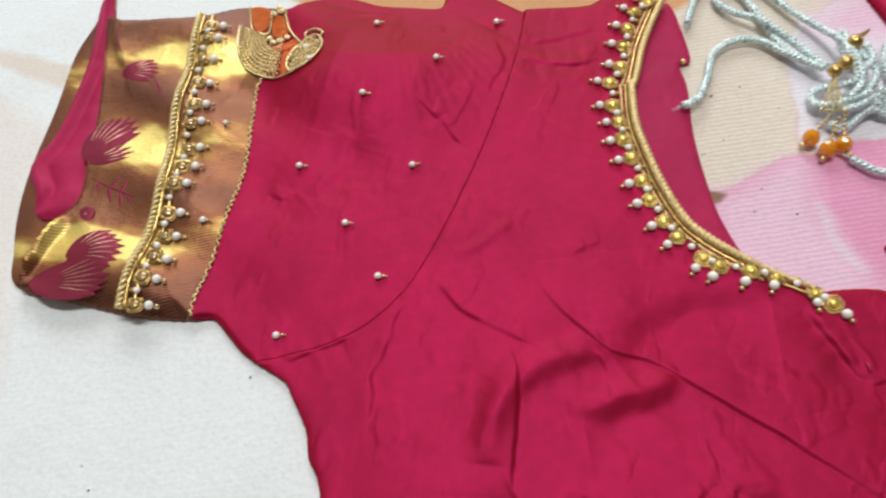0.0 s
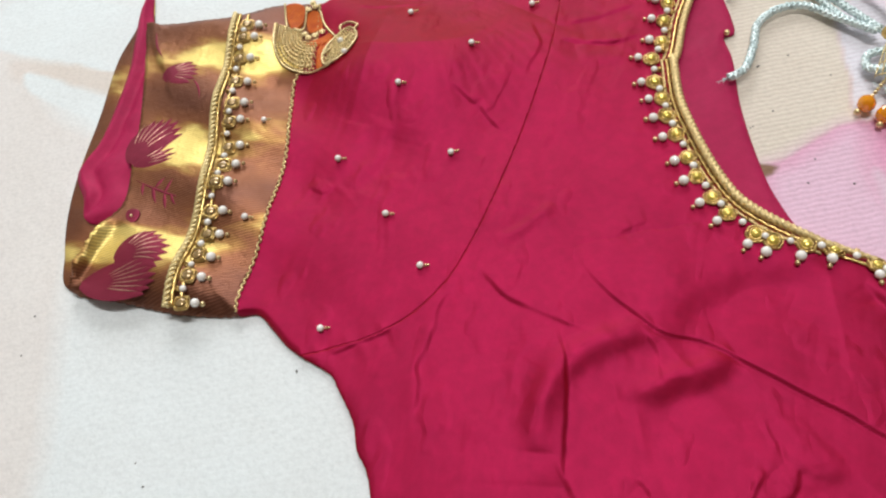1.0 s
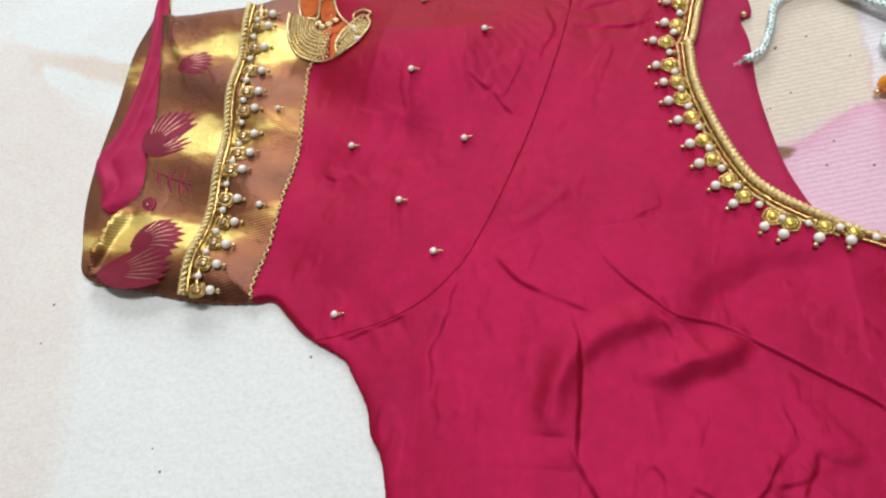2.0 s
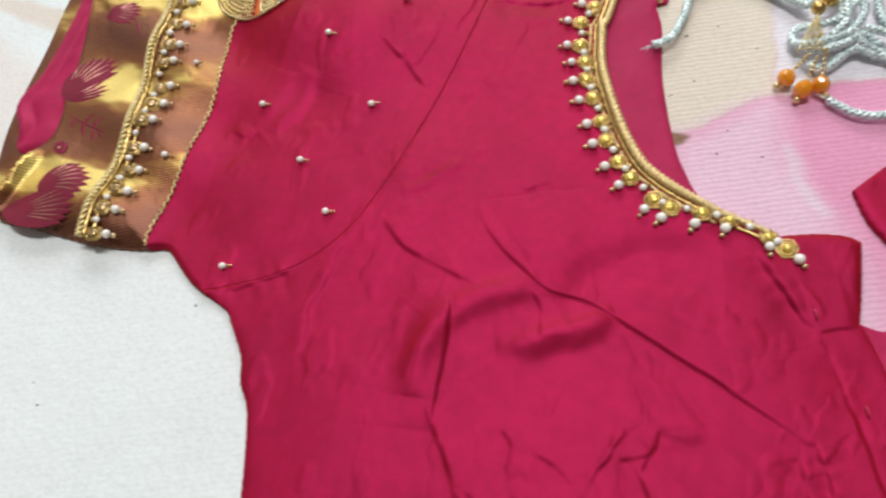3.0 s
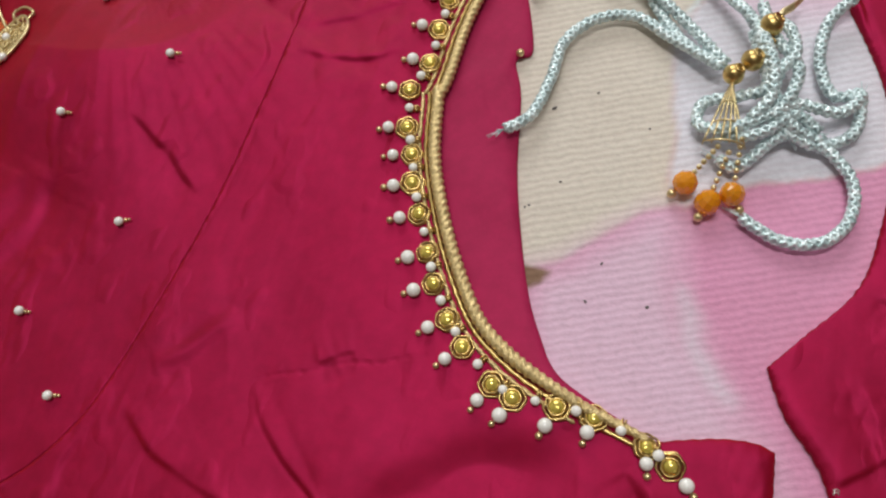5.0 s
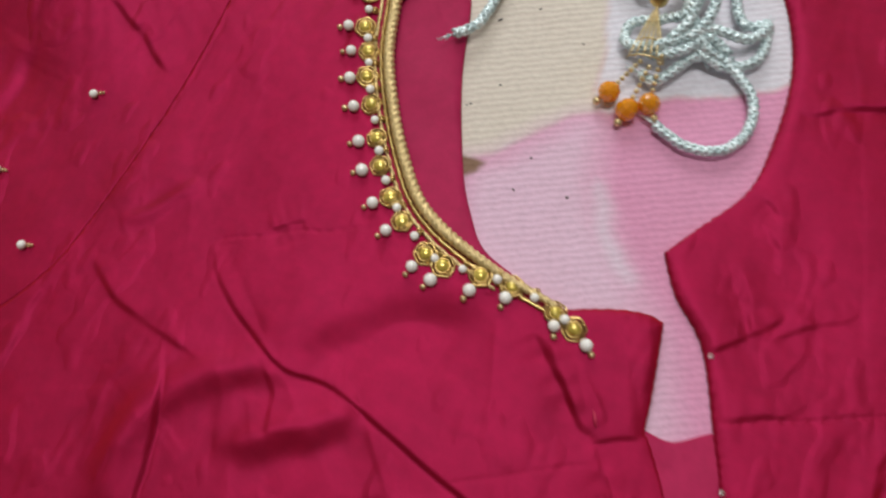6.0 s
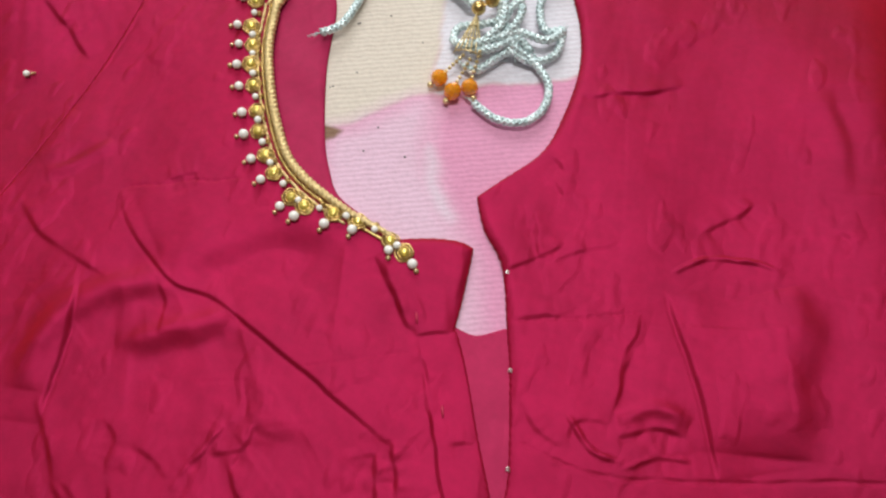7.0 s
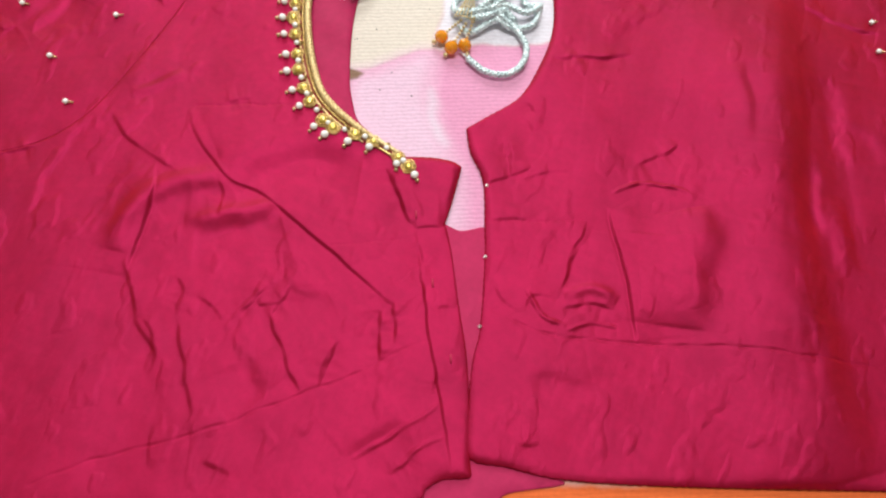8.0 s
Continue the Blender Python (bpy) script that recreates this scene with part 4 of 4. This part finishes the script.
# ---- woven leaves on the border ----
def blade(root, angle, length, wide, bend, lift=0.0):
    """A tapered, curving leaf lying on the border; mm and degrees."""
    n = 11
    t = np.linspace(0, 1, n)
    a = np.radians(angle + bend * t)
    step = length / (n - 1)
    c = np.array(root, float) + np.concatenate([[[0, 0]], np.cumsum(np.stack([np.cos(a), np.sin(a)], 1)[:-1] * step, 0)])
    w = wide * np.sin(np.pi * (0.06 + 0.94 * t) ** 0.8) * 0.5 + 0.05
    nrm = np.stack([-np.sin(a), np.cos(a)], 1)
    rows = [surface(c + k * w[:, None] * nrm) + (0, 0, h + lift) for k, h in ((-1, 0.04), (-0.4, 0.16), (0.4, 0.16), (1, 0.04))]
    v = np.stack(rows, 1).reshape(-1, 3)
    f = [(i * 4 + k, i * 4 + k + 4, i * 4 + k + 5, i * 4 + k + 1) for i in range(n - 1) for k in range(3)]
    return v / 1000, f


def woven(label, blades, veins):
    v, f = joined([blade(*b, lift=0.012 * i) for i, b in enumerate(blades)])
    leaf = piece("woven_leaf", mesh_from("woven_leaf", v, f, LEAF), border, label)
    for b in veins:
        piece("gold_vein", mesh_from("gold_vein", *blade(*b, lift=0.16), VEIN), leaf)
    return leaf


def plume(root, first, last, count, length, wide, bend, swell):
    """Leaves and the gold veins between them, spread from one root."""
    r = np.array(root)
    turn = [first + (last - first) * i / (count - 1) for i in range(count)]
    size = [length * (1 - swell * abs(2 * i / (count - 1) - 0.9)) for i in range(count)]
    leaves = [(root, a, n, wide, bend) for a, n in zip(turn, size)]
    gap = (last - first) / (count - 1) / 2
    veins = [(tuple(r + 0.42 * n * np.array([math.cos(radians(a + gap)), math.sin(radians(a + gap))])), a + gap, n * 0.48, 0.5, bend) for a, n in zip(turn, size)]
    return leaves, veins


FAN, WING, SPRIG, PLUME, BUD = (-139.0, -46.5), (-129.5, -34.5), (-116.5, -3.0), (-143.0, 9.0), (-148.5, 55.5)
woven("maroon feather fan woven in the brocade", *plume(FAN, -1, 30, 7, 32, 9.5, 4, 0.15))
woven("maroon wing woven in the brocade", *plume(WING, 8, 62, 7, 23, 8.0, -22, 0.15))
woven("small maroon sprig woven in the brocade", [(SPRIG, 172, 21, 0.9, -10), ((-122.0, -2.6), 92, 7, 1.1, -30), ((-122.0, -2.6), -75, 7, 1.3, 20), ((-127.0, -0.8), 75, 6, 1.1, -30), ((-128.0, -0.6), -70, 8, 1.4, 25), ((-119.0, -2.8), -60, 5, 1.0, 25), ((-133.0, 0.6), -80, 6, 1.2, 25)], [])
woven("maroon plume woven in the brocade", *plume(PLUME, 62, 100, 6, 28, 8.5, -26, 0.14))
woven("maroon side feathers woven in the brocade", *plume((-141.0, 8.0), 14, 44, 4, 19, 3.6, 16, 0.15))
woven("maroon bud woven in the brocade", *plume(BUD, -8, 46, 6, 17, 5.6, -6, 0.12))
for tendril in (((-163.0, 80.0), -68, 19, 0.9, 32), ((-132.5, 54.5), -38, 12, 0.9, -40)):
    woven("thin maroon tendril woven in the brocade", [tendril], [])
EYE = (-131.0, -15.0)
v, f = joined([(surface(EYE)[0] / 1000 + q / 1000, w) for q, w in (ball(3.6, 0.10, 14, 6),)])
disc = piece("woven_dot", mesh_from("woven_dot", v, f, LEAF), border, "maroon dot with a gold centre")
put("gold_dot", TIP_ME, disc, EYE[0], EYE[1], float(surface(EYE)[0][2]) + 0.2, size=0.7)

# ---- embroidered pot motif ----
J_OUT, J_IN = [(-108.9, 94.7), (-103.8, 80.7), (-97.0, 71.8), (-87.9, 67.6), (-80.7, 69.1)], [(-97.6, 93.4), (-95.8, 89.1), (-93.1, 86.6), (-89.7, 85.6), (-86.1, 85.3)]
motif = cloth("embroidered_motif", J_OUT + J_IN[::-1], ZARI, blouse, "gold bead and orange thread embroidered motif", cell=0.6, shape=lambda p: sleeve_relief(p) + 0.15, edge=4.0, roll=1.2, floor=2.0)
a, b = (curve_pts(q, 0.4) for q in (J_OUT, J_IN))
beads = []
for row in range(9):
    t = row / 8
    ia, ib = np.linspace(0, len(a) - 1, 61).astype(int), np.linspace(0, len(b) - 1, 61).astype(int)
    c = curve_pts(a[ia][::6] * (1 - t) + b[ib][::6] * t, 0.1)
    s = np.concatenate([[0], np.cumsum(np.linalg.norm(np.diff(c, axis=0), axis=1))])
    for d in np.arange(0.4 + 0.6 * (row % 2), s[-1], 1.75):
        q = surface(c[np.searchsorted(s, d)])[0]
        beads.append(ball(0.66 * random.uniform(0.85, 1.15), 1, 6, 5, q + (0, 0, 0.9 + random.uniform(-0.15, 0.2))))
v, f = joined(beads)
piece("bead_row_work", mesh_from("bead_row_work", v / 1000, f, PALE_GOLD), motif, "rows of tiny pale gold beads", kind="stuff")


def pad_mesh(outline, high, material, name, label, parent=motif):
    return cloth(name, outline, material, parent, label, cell=0.5, shape=lambda p: sleeve_relief(p) + high, edge=4.0, roll=0.9, floor=2.0)


for outline in ([(-109.5, 106.5), (-106.0, 109.0), (-102.0, 108.5), (-99.5, 106.0), (-98.5, 97.5), (-102.0, 94.5), (-105.5, 98.5)], [(-97.5, 103.5), (-92.5, 105.0), (-88.0, 96.0), (-94.0, 94.0)],
                [(-91.5, 86.5), (-87.0, 89.0), (-82.0, 93.5), (-80.5, 88.5), (-84.0, 83.5), (-90.5, 83.5)], [(-85.5, 82.5), (-81.0, 85.0), (-79.5, 77.0), (-77.0, 69.5), (-81.5, 68.0)]):
    pad_mesh(outline, 0.9, ORANGE_THREAD, "orange_stitching", "bright orange satin stitching")
LEAF_OUT = [(-77.0, 70.0), (-80.0, 76.0), (-80.0, 85.0), (-77.0, 92.0), (-73.0, 94.5), (-68.0, 89.5), (-67.0, 82.0), (-70.0, 75.0), (-74.0, 71.0)]
pad_mesh(LEAF_OUT, 0.4, ZARI, "motif_leaf", "gold zari stitched leaf")
poly = curve_pts(LEAF_OUT, 1.0, closed=True)
grid = np.array([(-81 + 1.15 * i + 0.55 * (j % 2), 69.5 + 1.05 * j) for i in range(13) for j in range(25)])
grid = grid + np.array([(random.uniform(-0.25, 0.25), random.uniform(-0.25, 0.25)) for _ in grid])
v, f = joined([ball(0.55 * random.uniform(0.7, 1.25), 1, 6, 5, surface(q)[0] + (0, 0, 0.9 + random.uniform(-0.3, 0.3))) for q in grid[inside(poly, grid)] if abs(q[0] + 77 - 0.35 * (q[1] - 78)) > 0.7])
piece("leaf_bead_work", mesh_from("leaf_bead_work", v / 1000, f, PALE_GOLD), motif, "tiny pale gold beads filling the leaf", kind="stuff")
coils = [tube(lines3(line, 1.1, 0.5) / 1000, 0.0005, 6, 4200, 0.25, 2) for line in (
    LEAF_OUT + LEAF_OUT[:1], [(-77.5, 93.5), (-78.5, 96.0), (-75.0, 98.0), (-70.0, 96.0), (-71.0, 93.0)], [(-109.7, 94.6), (-104.3, 80.0), (-97.4, 70.4), (-87.5, 66.7), (-80.3, 67.2), (-74.5, 70.1)],
    [(-99.0, 107.5), (-97.5, 101.0), (-97.0, 94.5), (-101.5, 94.0)], [(-91.5, 105.5), (-88.0, 99.0), (-84.0, 94.5), (-79.5, 90.5)], [(-109.5, 107.5), (-106.5, 99.0), (-104.0, 94.0)])]
piece("gold_coil", mesh_from("gold_coil", *joined(coils), PALE_GOLD), motif, "coiled gold wire outline")
for x, y in [(-95.1, 91.9), (-92.6, 89.8), (-89.8, 91.4), (-86.9, 93.5), (-97.5, 105.6), (-94.6, 107.4), (-96.0, 109.0)]:
    put("cut_stone", CUT_STONE_ME, motif, x, y, float(surface((x, y))[0][2]) + 1.3, random.uniform(0, 6), random.uniform(-20, 20), 0.8)
for x, y in [(-69.4, 76.9), (-74.4, 85.3)]:
    put("motif_pearl", SMALL_PEARL_ME, motif, x, y, float(surface((x, y))[0][2]) + 1.4)

# ---- hooks and thread bars on the front opening ----
for x, y in [(158.2, -13.9), (175.6, -41.6), (193.6, -70.7)]:
    z = float(relief(np.array([[x, y]]))[0])
    arc = np.array([(x - 1.2 + 0.3 * i, y + 2.0 - 0.8 * i, z + 0.9 * math.sin(i / 5 * math.pi)) for i in range(6)])
    piece("thread_bar", mesh_from("thread_bar", *tube(arc / 1000, 0.0004, 6), RED_THREAD), blouse, "red thread hook bar")
for x, y in [(192.9, -22.6), (200.3, -53.7)] + [(183.1, 10.8)]:
    u = [tube(np.array([(x + 0.55 * math.cos(a), y + k + 0.4 * math.sin(a), 2.6) for a in np.linspace(-0.5, 4.2, 9)]) / 1000, 0.0002, 5) for k in (0, 0.7)]
    piece("hook", mesh_from("hook", *joined(u), STEEL), blouse, "small steel hook")

# ---- drawstring with tassel ----
drawstring = thing("drawstring", "silver braided drawstring with gold and orange bead tassel, tangled", "drawstring")


def braid(pts, heights, radius=1.6):
    """A braided cord through places (mm) at the given heights."""
    h = list(heights) + [heights[-1]] * (len(pts) - len(heights))
    c = curve_pts([(x, y, z) for (x, y), z in zip(pts, h)], 0.8)
    tan = np.gradient(c, axis=0)
    tan /= np.linalg.norm(tan, axis=1)[:, None]
    sv = np.cross(tan, (0, 0, 1.0))
    sv /= np.linalg.norm(sv, axis=1)[:, None] + 1e-9
    uv = np.cross(sv, tan)
    s = np.concatenate([[0], np.cumsum(np.linalg.norm(np.diff(c, axis=0), axis=1))])
    core = piece("braided_cord", mesh_from("braided_cord", *tube(c / 1000, radius * 0.52 / 1000, 8), SILVER), drawstring)
    for way in (1, -1):
        for j in range(3):
            ph = way * s * 0.95 + j * math.pi * 2 / 3 + (0 if way > 0 else 0.78)
            r = radius * 0.70 * (1 + 0.14 * np.sin(2 * ph * way + j))
            w = c + r[:, None] * (np.cos(ph)[:, None] * sv + np.sin(ph)[:, None] * uv)
            piece("strand", mesh_from("strand", *tube(w / 1000, radius * 0.37 / 1000, 6), SILVER), core)
    frayed = [tube(np.array([c[e], c[e] + d * (1.2 + 0.4 * k) * tan[e] + (random.uniform(-1.2, 1.2), random.uniform(-1.2, 1.2), random.uniform(-0.6, 0.6))]) / 1000, 0.00035, 5) for e, d in ((0, -1), (-1, 1)) for k in range(9)]
    piece("frayed_end", mesh_from("frayed_end", *joined(frayed), SILVER), core, kind="stuff")
    return core


braid([(85.4, 134.4), (86.0, 143.8), (88.8, 154.1), (98.6, 163.8), (113.7, 162.1), (129.3, 148.2), (140.1, 138.6), (147.2, 129.9), (152.7, 118.6), (154.9, 107.4), (150.7, 99.6)], [3, 3, 3, 3, 3, 4, 6, 9, 11, 10, 8])
braid([(142.6, 116.4), (130.7, 128.1), (116.6, 138.5), (104.4, 143.7), (96.6, 150.3), (97.9, 158.0), (106.2, 157.2), (114.0, 146.2), (120.2, 135.3), (129.8, 123.2), (141.4, 115.4)], [6, 5, 6, 4, 3, 3, 3, 3, 3, 4, 6])
braid([(87.4, 85.6), (93.6, 92.2), (96.3, 105.6), (97.3, 117.7), (104.6, 127.0), (115.5, 130.0), (126.9, 123.7), (140.3, 116.4)], [5, 4, 3, 3, 3, 3, 4, 6])
braid([(149.2, 137.7), (153.8, 125.9), (160.7, 116.4), (157.6, 104.5), (145.7, 96.4), (138.3, 97.9), (138.8, 104.8), (147.2, 107.1), (153.5, 110.7), (148.6, 127.0)], [6, 8, 9, 8, 7, 4, 4, 6, 9, 10])
braid([(152.9, 73.9), (163.0, 69.5), (173.1, 70.9), (179.1, 78.7), (178.6, 89.6), (170.7, 97.9), (160.6, 101.8), (153.7, 112.6), (147.7, 126.8)], [2.6, 2.6, 2.6, 2.6, 2.6, 3, 6, 8, 8])
braid([(173.2, 144.2), (167.7, 136.8), (166.7, 124.3), (171.2, 113.8), (178.0, 115.0), (172.9, 107.0), (161.6, 106.9), (155.9, 101.1)], [6, 4, 3, 3, 4, 6, 7, 8])
braid([(178.5, 114.6), (177.7, 103.6), (169.4, 97.8), (159.8, 98.6), (150.5, 87.9), (144.8, 89.1)], [3, 3, 3, 4, 3, 3])

braid([(161.1, 99.0), (155.5, 103.9), (156.0, 114.8), (159.2, 120.3), (156.5, 129.2), (152.1, 131.2)], [4, 6, 9, 10, 9, 7])
braid([(169.0, 101.2), (162.0, 104.3), (154.8, 97.2), (147.2, 95.1), (141.4, 98.2)], [4, 6, 7, 5, 3])

BALL_ME = bead_mesh("gold_ball", joined([ball(2.9, 0.95, 14, 10), ring(1.4, 0.4, 5, 12, (0, 0, 2.5))]), GOLD)
for (x, y), z, size in zip([(151.8, 127.5), (148.5, 115.9), (144.4, 111.0), (151.4, 122.9)], (11, 10.5, 10, 8), (1.1, 1.05, 1.0, 0.9)):
    put("gold_ball", BALL_ME, drawstring, x, y, z, 0.6, 35, size)
tail = np.array([(153.0, 131.4), (154.8, 134.5), (156.7, 137.0), (159.7, 141.8)])
piece("tassel_tail", mesh_from("tassel_tail", *joined([tube(np.column_stack([tail + (0, 0.5 * k), [9 - 0.3 * k, 8, 7, 5.5]]) / 1000, 0.0008, 6) for k in (-1, 0, 1)]), PALE_GOLD), drawstring, "short gold thread tail")
(cx, cy), (bx, by) = [(144.4, 109.5), (145.5, 91.2)]
wires = []
for j in range(6):
    k = (j - 2.5) / 2.5
    d = np.array([bx - cx, by - cy])
    n = np.array([-d[1], d[0]]) / np.linalg.norm(d)
    wires.append(tube(np.array([(cx + d[0] * t + n[0] * k * 5.5 * t, cy + d[1] * t + n[1] * k * 5.5 * t, 8.5 - 2.5 * t + 2.2 * (1 - k * k)) for t in np.linspace(0, 1, 7)]) / 1000, 0.00032, 5))
for t in (0.35, 0.65, 0.95):
    wires.append(tube(np.array([(cx + d[0] * t + n[0] * k * 5.5 * t, cy + d[1] * t + n[1] * k * 5.5 * t, 8.6 - 2.5 * t + 2.2 * (1 - k * k)) for k in np.linspace(-1, 1, 9)]) / 1000, 0.00032, 5))
piece("tassel_cap", mesh_from("tassel_cap", *joined(wires), PALE_GOLD), drawstring, "openwork gold tassel cap")


def crystal(radius):
    """A bicone bead with cut faces."""
    v, f = ball(radius, 1.0, 10, 6)
    return v * (1 + 0.06 * np.cos(np.arctan2(v[:, 1], v[:, 0]) * 5))[:, None], f


v, f = crystal(3.4)
v[:, 2] *= 1.1
CRYSTAL_ME = mesh_from("crystal_bead", v / 1000, f, CRYSTAL, smooth=False)
for (x, y), (tx, ty), (sx, sy) in zip([(137.8, 80.0), (144.2, 75.6), (150.0, 79.2)], [(134.4, 76.3), (142.1, 70.1), (153.9, 74.1)], [(144.1, 90.8), (147.0, 89.6), (149.7, 94.1)]):
    put("crystal_bead", CRYSTAL_ME, drawstring, x, y, 3.9, random.uniform(0, 6), 30)
    reach = 4.1 / math.hypot(tx - x, ty - y)
    put("tip_bead", TIP_ME, drawstring, x + (tx - x) * reach, y + (ty - y) * reach, 2.2, size=1.4)
    row = [ball(0.8, 1, 8, 6, (sx + (x - sx) * t, sy + (y - sy) * t, 6.5 - 2.2 * t)) for t in np.linspace(0, 0.72, 6)]
    v, f = joined(row)
    piece("bead_string", mesh_from("bead_string", v / 1000, f, PALE_GOLD), drawstring, "string of tiny gold beads", kind="stuff")

# ---- lint on the sheet ----
specks = []
for x, y in [(-46.5, -61.8), (-91.3, -104.1), (-85.3, -110.9), (-153.5, -75.9), (-156.4, -59.9)] + [(119.1, 43.4), (110.1, 104.8), (97.8, 66.0), (126.1, 96.2), (105.6, 75.4), (134.6, 45.4), (177.9, 29.0)] + [(98.8, 66.8), (121.2, 54.5), (99.0, 97.6)]:
    v, f = ball(random.uniform(0.25, 0.5), 0.4, 6, 4)
    v = v * (random.uniform(0.7, 2.0), 1, 1)
    a = random.uniform(0, 3)
    v = np.stack([v[:, 0] * math.cos(a) - v[:, 1] * math.sin(a), v[:, 0] * math.sin(a) + v[:, 1] * math.cos(a), v[:, 2]], 1)
    specks.append(((v + (x, y, 0.12)) / 1000, f))
thing("lint_specks", "tiny dark specks of lint on the sheet", "lint", kind="stuff", data=mesh_from("lint_specks", *joined(specks), LINT))
